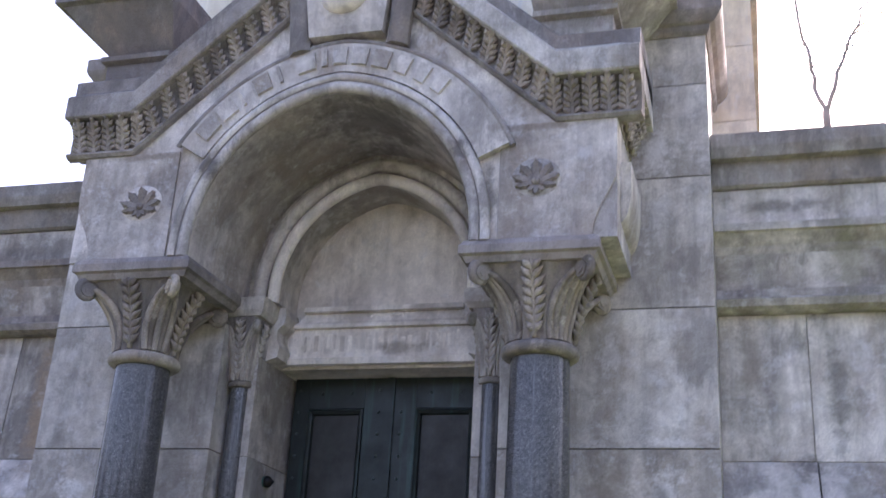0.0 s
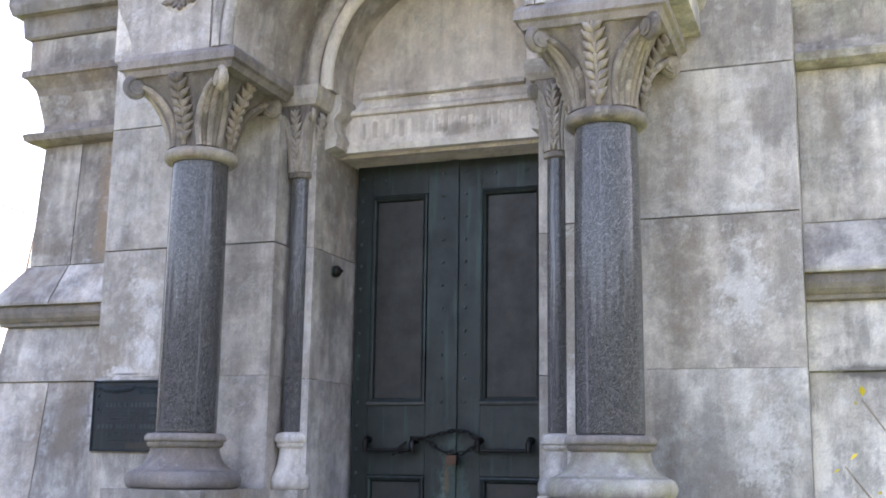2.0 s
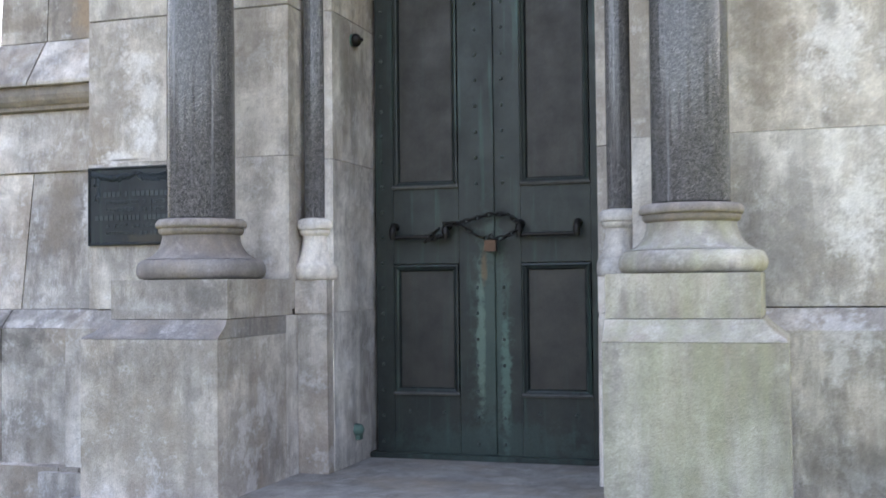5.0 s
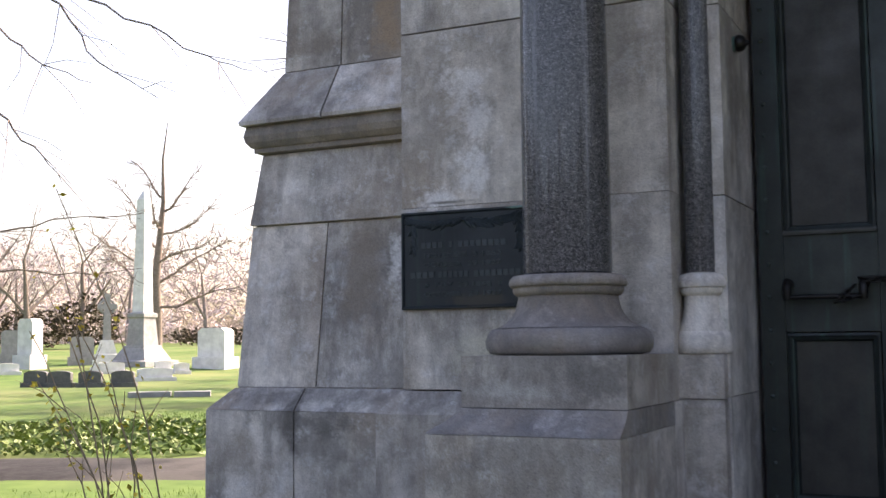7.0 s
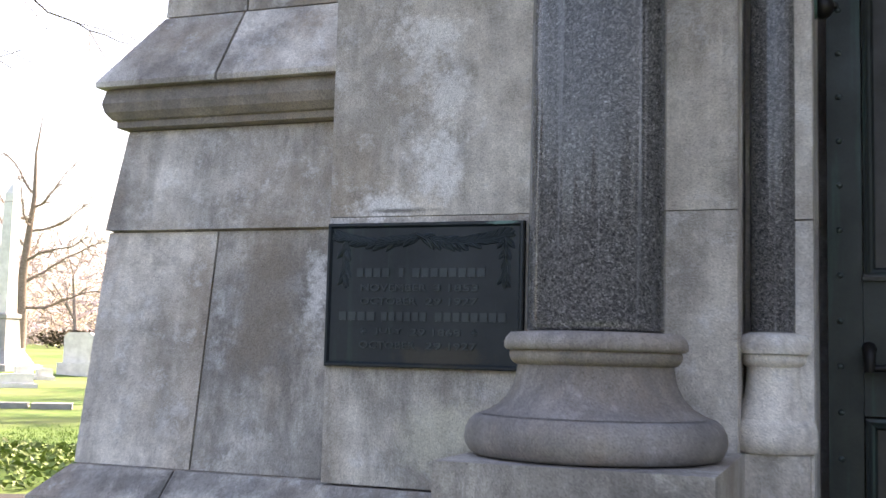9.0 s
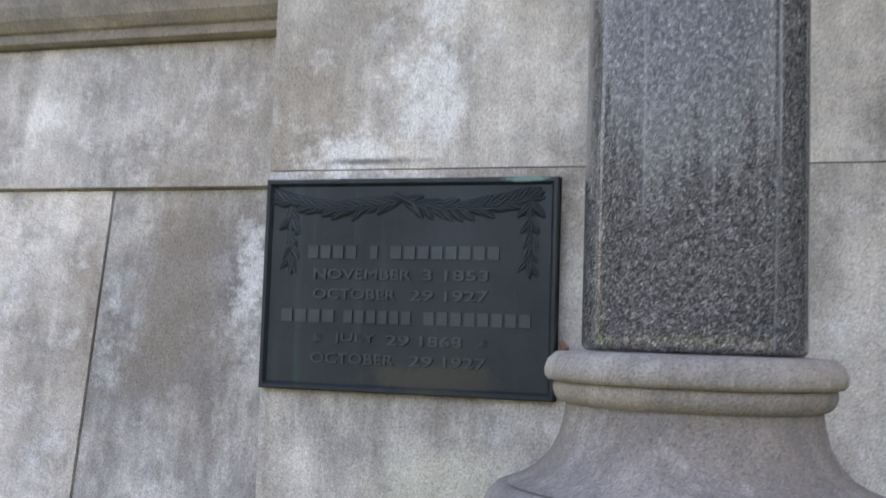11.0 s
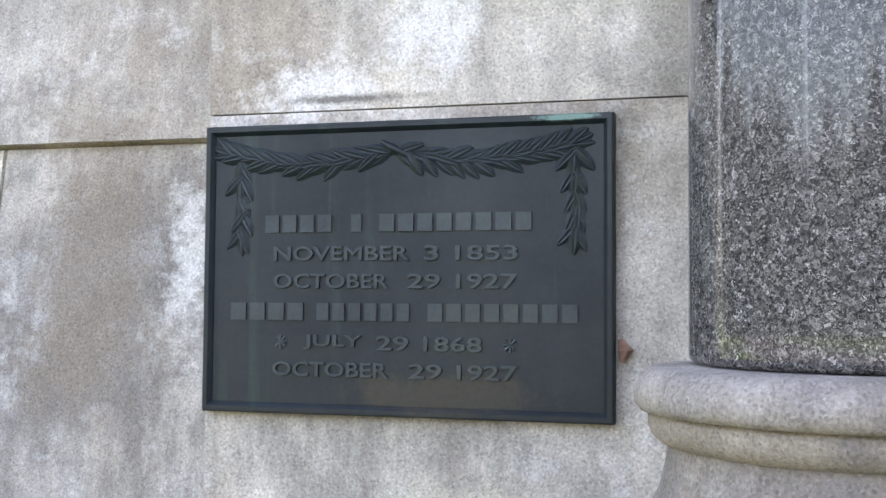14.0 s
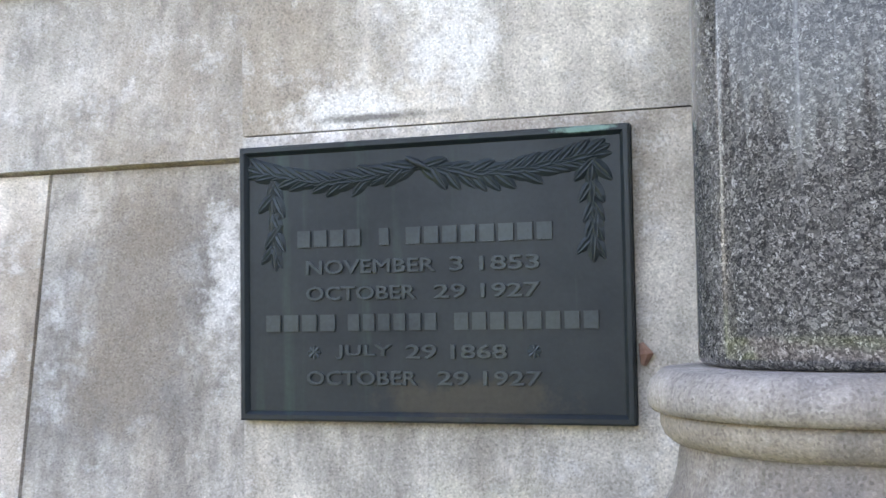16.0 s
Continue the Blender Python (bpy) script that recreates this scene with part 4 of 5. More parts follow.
def column(side):
    cx, cy = X0 + side * 1.178, 5.445
    c = thing("column", "polished dark speckled granite column with limestone base and leafy capital", "column", "entrance columns")
    # The left torus takes a darker stone than the right one.
    part("torus", lathe(TORUS, (cx, cy), 56), stone_dark_base if side < 0 else stone_pedestal_green, c, "dark grey torus of the base" if side < 0 else "green-stained torus of the base", smooth=40)
    part("scotia", lathe(SCOTIA, (cx, cy), 56), stone_ring if side < 0 else stone_pedestal_green, c, smooth=60)
    # The lower roll holds its shade in a browner stone.
    part("under_roll", lathe(UNDER_ROLL, (cx, cy), 56), stone_shaded, c, "lower roll, brown with its shade put into the colour", smooth=50)
    part("upper_roll", lathe(UPPER_ROLL, (cx, cy), 56), stone_ring, c, "worn grey upper roll", smooth=50)
    part("shaft", lathe([(0.160, 1.869), (0.1655, 1.874), (0.166, 1.879), (0.166, 1.902), (0.1655, 2.6), (0.160, 3.2), (0.157, 3.37), (0.157, 3.384)], (cx, cy), 72), granite, c, "polished speckled granite shaft", smooth=45)
    part("neck_ring", lathe(RING, (cx, cy), 48), stone_capital, c, smooth=45)
    capital(c, cx, cy, 1.0, 3.455, 0.40, 0.30, 0.172, face_leaf, stone_shaded, stone_capital)
    lv = [(3.842, 0.825, 1.505, 5.14), (3.875, 0.81, 1.52, 5.125), (3.885, 0.79, 1.54, 5.105), (3.93, 0.79, 1.54, 5.105), (3.966, 0.815, 1.52, 5.13)]
    part("abacus", stack([(z, *span(a, b, side), y, 5.802) for z, a, b, y in lv], 0.004), stone_ring, c, "moulded square abacus")


def colonnette(side):
    cx, cy = X0 + side * 0.797, 5.965
    c = thing("colonnette", "slim dark granite colonnette beside the doorway", "column", "doorway colonnettes")
    part("plinth", stack([(0.573, *span(0.695, 0.885, side), 5.868, 6.05), (1.36, *span(0.70, 0.882, side), 5.868, 6.05), (1.39, *span(0.705, 0.88, side), 5.88, 6.05)], 0.014), stone, c)
    part("plinth_cap", block(*span(0.700, 0.88, side), 5.872, 6.05, 1.393, 1.565, 0.008), stone, c)
    prof = [(0.106, 1.566), (0.113, 1.572), (0.116, 1.595), (0.114, 1.630), (0.106, 1.652), (0.100, 1.656), (0.099, 1.662), (0.088, 1.685), (0.078, 1.722), (0.072, 1.765), (0.071, 1.796), (0.082, 1.802), (0.089, 1.814), (0.089, 1.826), (0.086, 1.829), (0.099, 1.832), (0.103, 1.845), (0.101, 1.862), (0.090, 1.880), (0.072, 1.886), (0.06, 1.89)]
    part("base", lathe(prof, (cx, cy), 32), stone, c, smooth=45)
    part("shaft", lathe([(0.062, 1.89), (0.063, 2.5), (0.060, 3.395)], (cx, cy), 40), granite, c, "polished granite shaft", smooth=45)
    part("neck_ring", lathe([(0.06, 3.395), (0.078, 3.40), (0.082, 3.415), (0.076, 3.43), (0.06, 3.432)], (cx, cy), 32), stone_capital, c, smooth=45)
    capital(c, cx, cy, 0.58, 3.432, 0.40, 0.118, 0.072, small_leaf, stone_ring, stone_inner)
    part("abacus", stack([(3.835, *span(0.665, 0.93, side), 5.845, 6.1), (3.87, *span(0.645, 0.95, side), 5.825, 6.1), (3.95, *span(0.635, 0.96, side), 5.815, 6.1)], 0.004), stone, c)


for side in (-1, 1):
    column(side)
    colonnette(side)

# ---------------------------------------------------------------- bronze doors
def rivet_mesh():
    bm = lathe([(0.010, 0.0), (0.009, 0.004), (0.006, 0.0075), (0.001, 0.009)], (0, 0), 10)
    bmesh.ops.recalc_face_normals(bm, faces=bm.faces[:])
    me = bpy.data.meshes.new("rivet")
    bm.to_mesh(me)
    bm.free()
    me.materials.append(rivet_bronze)
    me.polygons.foreach_set("use_smooth", [True] * len(me.polygons))
    return me


RIVET = rivet_mesh()
DOOR_Y = 6.497


def panel_frame(d0, d1, z0, z1, side):
    """A moulding of four mitred sides round a sunk panel."""
    sec = [(0.0, DOOR_Y + 0.02), (0.0, DOOR_Y - 0.012), (0.010, DOOR_Y - 0.016), (0.018, DOOR_Y - 0.008), (0.026, DOOR_Y - 0.004), (0.034, DOOR_Y + 0.012), (0.034, DOOR_Y + 0.03)]
    rows = []
    for sx, sz in ((d0, z0), (d1, z0), (d1, z1), (d0, z1), (d0, z0)):
        kx, kz = (1 if sx == d0 else -1), (1 if sz == z0 else -1)
        rows.append([(X0 + side * (sx + kx * i), y, sz + kz * i) for i, y in sec])
    return sweep(rows, cap=False)


def door_leaf(side):
    leaf = thing("door_leaf", "dark bronze panelled door leaf with green verdigris, shut and chained", "door", "bronze double door")
    for name, d0, d1, z0, z1 in (("stile", 0.562, 0.665, 0.60, 3.635), ("stile", 0.006, 0.175, 0.60, 3.635), ("bottom_rail", 0.177, 0.560, 0.60, 0.922), ("lock_rail", 0.177, 0.560, 1.652, 2.073), ("top_rail", 0.177, 0.560, 3.40, 3.635)):
        part(name, block(*span(d0, d1, side), DOOR_Y, DOOR_Y + 0.06, z0, z1, 0.003), bronze_door, leaf)
    for z0, z1 in ((0.93, 1.645), (2.08, 3.393)):
        p = part("panel", block(*span(0.18, 0.557, side), DOOR_Y + 0.018, DOOR_Y + 0.05, z0 - 0.003, z1 + 0.003, 0.002), bronze_panel, leaf, "sunk dark bronze panel")
        part("panel_moulding", panel_frame(0.18, 0.557, z0, z1, side), bronze_door, p)
        part("panel_ledge", stack([(z0 - 0.008, *span(0.176, 0.561, side), DOOR_Y - 0.018, DOOR_Y + 0.02), (z0 + 0.003, *span(0.174, 0.563, side), DOOR_Y - 0.024, DOOR_Y + 0.02), (z0 + 0.018, *span(0.184, 0.553, side), DOOR_Y - 0.006, DOOR_Y + 0.02)], 0.002), dusty_lit_bronze, p, "dusty sloping lower ledge, paler for the light it catches")
    for i in range(21):
        z = 0.66 + 0.143 * i
        for d in (0.628, 0.075):
            if not (d < 0.1 and 1.66 < z < 2.0):
                shared("rivet", RIVET, leaf, pose(X0 + side * d, DOOR_Y, z, 90, 0, 0))
    for d in (0.27, 0.47):
        shared("rivet", RIVET, leaf, pose(X0 + side * d, DOOR_Y, 0.83, 90, 0, 0))
        shared("rivet", RIVET, leaf, pose(X0 + side * d, DOOR_Y, 3.5, 90, 0, 0))
    # pull bar on two brackets
    a, b = (0.545, 0.235) if side < 0 else (0.495, 0.18)
    h = part("pull_bar", tube([(X0 + side * a, DOOR_Y - 0.055, 1.80), (X0 + side * b, DOOR_Y - 0.055, 1.80)], 0.011, 8), iron, leaf, "blackened pull bar", smooth=50)
    for d in (a, b):
        pts = [(X0 + side * d, DOOR_Y + 0.005, 1.86), (X0 + side * d, DOOR_Y - 0.04, 1.865), (X0 + side * d, DOOR_Y - 0.065, 1.835), (X0 + side * d, DOOR_Y - 0.055, 1.79)]
        part("bracket", tube(pts, [0.024, 0.018, 0.02, 0.017], 8), iron, h, smooth=50)
    return leaf


left_leaf = door_leaf(-1)
door_leaf(1)
part("cover_strip", stack([(0.61, X0 - 0.022, X0 + 0.030, DOOR_Y - 0.016, DOOR_Y + 0.01), (3.63, X0 - 0.022, X0 + 0.030, DOOR_Y - 0.016, DOOR_Y + 0.01)], 0.005), bronze_door, left_leaf, "bronze strip over the meeting edge")
sill = tagged(part("door_sill", block(*span(-0.69, 0.69, 1), 6.44, 6.6, 0.574, 0.603, 0.006), bronze_door), "dark bronze threshold strip under the doors", "door sill", kind="structure")
backing = tagged(part("wall_inner", block(*span(-0.95, 0.95, 1), 6.63, 6.75, 0.3, 5.0, 0.004), stone_dark), "plain wall behind the bronze doors", "wall", kind="structure")


def chain():
    """Links hung in two runs between the pull bars."""
    c = thing("chain", "rusty black chain looped through the door pulls", "chain")
    bm = tube([(0.017 * math.cos(a) * (1.5 if abs(math.cos(a)) > 0.5 else 1.35), 0.0, 0.011 * math.sin(a)) for a in [i * math.pi / 6 for i in range(12)]], 0.0045, 5, closed=True)
    bmesh.ops.recalc_face_normals(bm, faces=bm.faces[:])
    me = bpy.data.meshes.new("link")
    bm.to_mesh(me)
    bm.free()
    me.materials.append(iron)
    me.polygons.foreach_set("use_smooth", [True] * len(me.polygons))
    runs = [[(-0.245, 1.875), (-0.15, 1.86), (-0.06, 1.80), (0.02, 1.775)], [(-0.23, 1.855), (-0.10, 1.885), (0.03, 1.915), (0.12, 1.91), (0.185, 1.855)], [(0.02, 1.775), (0.10, 1.785), (0.185, 1.83)], [(-0.25, 1.80), (-0.34, 1.775), (-0.27, 1.84)]]
    for n, run in enumerate(runs):
        for (xa, za), (xb, zb) in zip(run, run[1:]):
            long = math.hypot(xb - xa, zb - za)
            count = max(1, round(long / 0.034))
            for i in range(count):
                t = (i + 0.5) / count
                ang = -math.degrees(math.atan2(zb - za, xb - xa))
                shared("link", me, c, pose(X0 + xa + (xb - xa) * t, DOOR_Y - 0.05 - 0.012 * n, za + (zb - za) * t, 0, ang, 0) @ pose(0, 0, 0, 0 if i % 2 else 80, 0, 0))


chain()
lock = thing("padlock", "brass padlock hanging on the chain", "padlock")
part("lock_body", block(X0 - 0.006, X0 + 0.056, DOOR_Y - 0.088, DOOR_Y - 0.052, 1.712, 1.772, 0.008), brass, lock)
part("shackle", tube([(X0 + 0.025 + 0.018 * math.cos(a), DOOR_Y - 0.07, 1.770 + 0.034 * math.sin(a)) for a in [i * math.pi / 8 for i in range(9)]], 0.005, 6), iron, lock, smooth=50)

# ring on the jamb, and the old green bolt at its foot
knob = thing("wall_knob", "small domed dark bronze knob fixed to the door jamb", "knob")
k = part("rose", lathe([(0.034, 0.0), (0.034, 0.008), (0.028, 0.012)], (0, 0), 20), verdigris, knob, smooth=40)
k.matrix_basis = pose(X0 - 0.694, 6.22, 2.875, 0, 90, 0)
k = part("dome", lathe([(0.030, 0.010), (0.036, 0.016), (0.037, 0.028), (0.031, 0.044), (0.018, 0.054), (0.010, 0.058), (0.010, 0.066), (0.003, 0.070)], (0, 0), 24), iron, knob, smooth=50)
k.matrix_basis = pose(X0 - 0.694, 6.22, 2.875, 0, 90, 0)
bolt = thing("door_bolt", "green corroded bronze bolt at the foot of the jamb", "bolt")
part("bolt_body", tube([(X0 - 0.70, 6.23, 0.755), (X0 - 0.66, 6.23, 0.755), (X0 - 0.645, 6.23, 0.75)], [0.035, 0.03, 0.012], 10), verdigris, bolt, smooth=40)
part("bolt_tongue", block(X0 - 0.69, X0 - 0.665, 6.22, 6.27, 0.70, 0.735, 0.005), verdigris, bolt)

# ---------------------------------------------------------------- memorial plaque
plaque = thing("memorial_plaque", "dark bronze memorial plaque with laurel garland and raised lettering", "plaque")
PX0, PX1, PZ0, PZ1, PY = -3.975, -3.364, 1.766, 2.190, 5.789
part("plate", block(PX0, PX1, PY, 5.806, PZ0, PZ1, 0.004), bronze_plaque, plaque)


def rim():
    sec = [(0.0, PY + 0.01), (0.0, PY - 0.004), (0.003, PY - 0.008), (0.009, PY - 0.008), (0.014, PY - 0.002), (0.016, PY + 0.003)]
    rows = []
    for sx, sz in ((PX0, PZ0), (PX1, PZ0), (PX1, PZ1), (PX0, PZ1), (PX0, PZ0)):
        kx, kz = (1 if sx == PX0 else -1), (1 if sz == PZ0 else -1)
        rows.append([(sx + kx * i, y, sz + kz * i) for i, y in sec])
    return sweep(rows, cap=False)


part("rim", rim(), bronze_plaque, plaque)


def inscription(text, f0, f1, z, height, parent):
    """Raised letters that fill a stretch of the plaque's width."""
    cu = bpy.data.curves.new("inscription", "FONT")
    cu.body, cu.size, cu.extrude, cu.bevel_depth, cu.resolution_u = text, 1.0, 0.03, 0.02, 3
    ob = bpy.data.objects.new("inscription", cu)
    scene.collection.objects.link(ob)
    me = bpy.data.meshes.new_from_object(ob.evaluated_get(bpy.context.evaluated_depsgraph_get()))
    bpy.data.objects.remove(ob)
    co = np.array([v.co[:] for v in me.vertices])
    lo, hi = co.min(0), co.max(0)
    wide = (f1 - f0) * (PX1 - PX0)
    out = np.empty_like(co)
    out[:, 0] = PX0 + f0 * (PX1 - PX0) + (co[:, 0] - lo[0]) / (hi[0] - lo[0]) * wide
    out[:, 2] = z + ((co[:, 1] - lo[1]) / (hi[1] - lo[1]) - 0.5) * height
    out[:, 1] = PY - 0.0002 - (co[:, 2] - lo[2]) / (hi[2] - lo[2]) * 0.0036
    me.vertices.foreach_set("co", out.astype(np.float32).ravel())
    me.materials.clear()
    me.materials.append(plaque_relief)
    me.update()
    ob = new("inscription", me)
    ob.parent = parent


def name_bar(f0, f1, z, height):
    w = PX1 - PX0
    bm = block(PX0 + f0 * w, PX0 + f1 * w, PY - 0.0032, PY + 0.002, z - height * 0.42, z + height * 0.42, 0.002)
    part("inscription_bar", bm, plaque_relief, plaque)


for f0, f1, count in ((0.155, 0.335, 4), (0.375, 0.41, 1), (0.445, 0.818, 8)):
    for i in range(count):
        step = (f1 - f0) / count
        name_bar(f0 + step * i + 0.005, f0 + step * (i + 1) - 0.005, 2.043, 0.030)
for f0, f1, count in ((0.067, 0.265, 4), (0.29, 0.53, 6), (0.565, 0.923, 8)):
    for i in range(count):
        step = (f1 - f0) / count
        name_bar(f0 + step * i + 0.005, f0 + step * (i + 1) - 0.005, 1.9145, 0.030)
for text, f0, f1, z in (("NOVEMBER", 0.183, 0.525, 1.999), ("3", 0.56, 0.595, 1.999), ("1853", 0.635, 0.782, 1.999), ("OCTOBER", 0.183, 0.475, 1.959), ("29", 0.52, 0.60, 1.959), ("1927", 0.637, 0.782, 1.959),
                        ("JULY", 0.262, 0.41, 1.870), ("29", 0.445, 0.525, 1.870), ("1868", 0.56, 0.70, 1.870), ("OCTOBER", 0.183, 0.475, 1.831), ("29", 0.525, 0.605, 1.831), ("1927", 0.64, 0.782, 1.831)):
    inscription(text, f0, f1, z, 0.0215, plaque)
for f in (0.203, 0.765):
    cx = PX0 + f * (PX1 - PX0)
    bm = bmesh.new()
    for k in range(4):
        a = radians(45 * k)
        tube([(cx - 0.010 * math.cos(a), PY - 0.001, 1.870 - 0.010 * math.sin(a)), (cx + 0.010 * math.cos(a), PY - 0.001, 1.870 + 0.010 * math.sin(a))], 0.0022, 6, bm)
    part("star_ornament", bm, plaque_relief, plaque)


def laurel_mesh():
    bm = bmesh.new()
    rows = []
    for i in range(9):
        t = i / 8
        w = 0.0098 * math.sin(math.pi * (0.06 + 0.9 * t)) ** 0.8 + 0.0004
        rows.append([bm.verts.new((0.046 * t, 0.002, -w)), bm.verts.new((0.046 * t, -0.0012 - 0.0036 * math.sin(math.pi * t), -0.3 * w)), bm.verts.new((0.046 * t, -0.0006 - 0.0020 * math.sin(math.pi * t), 0)),
                     bm.verts.new((0.046 * t, -0.0012 - 0.0036 * math.sin(math.pi * t), 0.3 * w)), bm.verts.new((0.046 * t, 0.002, w))])
    for a, b in zip(rows, rows[1:]):
        for k in range(5):
            bm.faces.new((a[k], a[(k + 1) % 5], b[(k + 1) % 5], b[k]))
    bm.faces.new(rows[0])
    bm.faces.new(rows[-1])
    bmesh.ops.recalc_face_normals(bm, faces=bm.faces[:])
    me = bpy.data.meshes.new("laurel_leaf")
    bm.to_mesh(me)
    bm.free()
    me.materials.append(plaque_relief)
    me.polygons.foreach_set("use_smooth", [True] * len(me.polygons))
    me.set_sharp_from_angle(angle=radians(35))
    return me


LAUREL = laurel_mesh()
garland = part("garland", tube([(PX0 + (0.5 + f) * (PX1 - PX0), PY - 0.002, 2.147 - 0.017 * max(0.0, math.sin(math.pi * abs(f) / 0.42)) ** 1.2 * (1.0 if abs(f) < 0.25 else 0.8)) for f in [(-0.42 + 0.84 * i / 40) for i in range(41)]], 0.0028, 5), bronze_plaque, plaque, "laurel swag in relief")
rl = random.Random(7)
MIDX = (PX0 + PX1) / 2 - 0.01
for side in (-1, 1):
    for i in range(14):
        t = i / 14
        f = 0.43 * t
        xx = MIDX + side * f * (PX1 - PX0)
        zz = 2.147 - 0.017 * max(0.0, math.sin(math.pi * min(1, f / 0.42))) ** 1.2
        slope = 17 * math.cos(math.pi * t)
        for k in (-1, 0, 1):
            ang = (slope + k * rl.uniform(18, 36) + rl.uniform(-6, 6))
            base = ang if side > 0 else 180 - ang
            shared("laurel_leaf", LAUREL, garland, pose(xx, PY - rl.uniform(0.0, 0.0025), zz + 0.004 * k, 0, base, 0))
    for i in range(5):
        zz = 2.145 - 0.026 * i
        xx = MIDX + side * (0.408 + 0.022 * side) * (PX1 - PX0)
        for k in (-1.2, 0.1, 1.2):
            shared("laurel_leaf", LAUREL, garland, pose(xx + 0.006 * k + rl.uniform(-0.004, 0.004), PY - rl.uniform(0.0, 0.0025), zz, 0, 90 + k * rl.uniform(18, 38), 0))
part("bow", tube([(MIDX - 0.018, PY - 0.003, 2.160), (MIDX, PY - 0.005, 2.150), (MIDX + 0.022, PY - 0.003, 2.138)], [0.003, 0.006, 0.003], 6), bronze_plaque, plaque, smooth=60)
# Small rust-brown flake at the plaque's right edge, shaped as a chip.
chip = thing("mortar_chip", "small rust-brown flake beside the plaque", "mortar")
part("mortar", softened(tube([(-3.358, 5.802, 1.88), (-3.35, 5.799, 1.865), (-3.355, 5.801, 1.85)], [0.004, 0.011, 0.005], 6), 0), plain_material("rusty_brown", (0.22, 0.12, 0.09), (0.30, 0.19, 0.15), 60.0), chip)

# ---------------------------------------------------------------- burial ground beyond
EYE7 = (-1.664, 1.511)
FWD7, RIGHT7 = (-0.4420, 0.8970), (0.8970, 0.4420)


def field(lateral, ahead):
    """A place on the lawn from the side of the front, looking out past its corner."""
    return EYE7[0] + FWD7[0] * ahead + RIGHT7[0] * lateral, EYE7[1] + FWD7[1] * ahead + RIGHT7[1] * lateral


TURN7 = 26.2


def stand(ob, lateral, ahead, turn=0.0):
    x, y = field(lateral, ahead)
    ob.matrix_basis = pose(x, y, ground_z(x, y), 0, 0, TURN7 + turn)
    return ob


def obelisk():
    o = thing("obelisk", "tall pale granite obelisk on a stepped base", "monument")
    part("base_step", stack([(-0.2, -1.45, 1.45, -1.45, 1.45), (0.28, -1.42, 1.42, -1.42, 1.42), (0.34, -1.25, 1.25, -1.25, 1.25)], 0.03), tomb_grey, o)
    part("flared_base", stack([(0.34, -1.12, 1.12, -1.12, 1.12), (0.62, -0.98, 0.98, -0.98, 0.98), (1.0, -0.76, 0.76, -0.76, 0.76), (1.15, -0.72, 0.72, -0.72, 0.72)], 0.02), tomb_grey, o)
    part("die", stack([(1.15, -0.62, 0.62, -0.62, 0.62), (2.65, -0.50, 0.50, -0.50, 0.50), (2.72, -0.58, 0.58, -0.58, 0.58), (2.9, -0.58, 0.58, -0.58, 0.58), (2.98, -0.44, 0.44, -0.44, 0.44)], 0.02), tomb_grey, o)
    part("shaft", stack([(2.98, -0.40, 0.40, -0.40, 0.40), (9.3, -0.27, 0.27, -0.27, 0.27), (9.9, -0.02, 0.02, -0.02, 0.02)], 0.02), tomb_light, o)
    return o


stand(obelisk(), -16.8, 62, -25)


def headstone(w, h, d, mat, label, rounded=False):
    s = thing("headstone", label, "headstone")
    part("base", block(-w * 0.6, w * 0.6, -d * 0.8, d * 0.8, -0.2, h * 0.28, 0.02), mat, s)
    bm = bmesh.new()
    outline = [(-w / 2, h * 0.28), (w / 2, h * 0.28), (w / 2, h * (0.85 if rounded else 0.92))]
    if rounded:
        outline += [(w / 2 * math.cos(a), h * 0.85 + h * 0.15 * math.sin(a)) for a in [math.pi * i / 8 for i in range(1, 8)]]
    else:
        outline += [(w * 0.36, h), (-w * 0.36, h)]
    outline += [(-w / 2, h * (0.85 if rounded else 0.92))]
    sweep([[(x, y, z) for x, z in outline] for y in (-d / 2, d / 2)], bm)
    part("tablet", softened(bm, 0.015), mat, s)
    return s


stand(headstone(1.7, 2.15, 0.9, tomb_light, "broad pale granite headstone on the lawn"), -12.3, 60, -22)
stand(headstone(1.0, 2.7, 0.8, tomb_light, "tall pale upright gravestone on the lawn"), -22.3, 60, -22)
stand(headstone(1.3, 1.6, 0.6, tomb_grey, "grey granite headstone on the lawn"), -20.8, 64, 20)
stand(headstone(1.4, 1.9, 0.7, tomb_grey, "grey granite headstone near the obelisk"), -25.5, 66, 25)
for lat in (-14.9, -14.0, -12.95, -11.85):
    stand(headstone(0.80, 0.60, 0.5, tomb_dark, "low dark rounded gravestone in a row", True), lat, 41 + 0.3 * math.sin(lat), 8)
for lat, w in ((-8.3, 1.15), (-7.1, 1.0)):
    s = thing("grave_marker", "flat grey granite grave marker in the grass", "grave marker")
    part("slab", block(-w / 2, w / 2, -0.35, 0.35, -0.1, 0.14, 0.02), tomb_grey, s)
    stand(s, lat, 31.5, 10)
for lat, ah, w in ((-17.8, 58, 0.9), (-16.4, 55, 1.2), (-14.4, 57, 0.8), (-13.2, 56, 0.7), (-21.5, 55, 1.0), (-12.2, 47, 1.4)):
    stand(headstone(w, 0.55, 0.5, tomb_light, "low pale gravestone in the sunlit grass", True), lat, ah, 25)


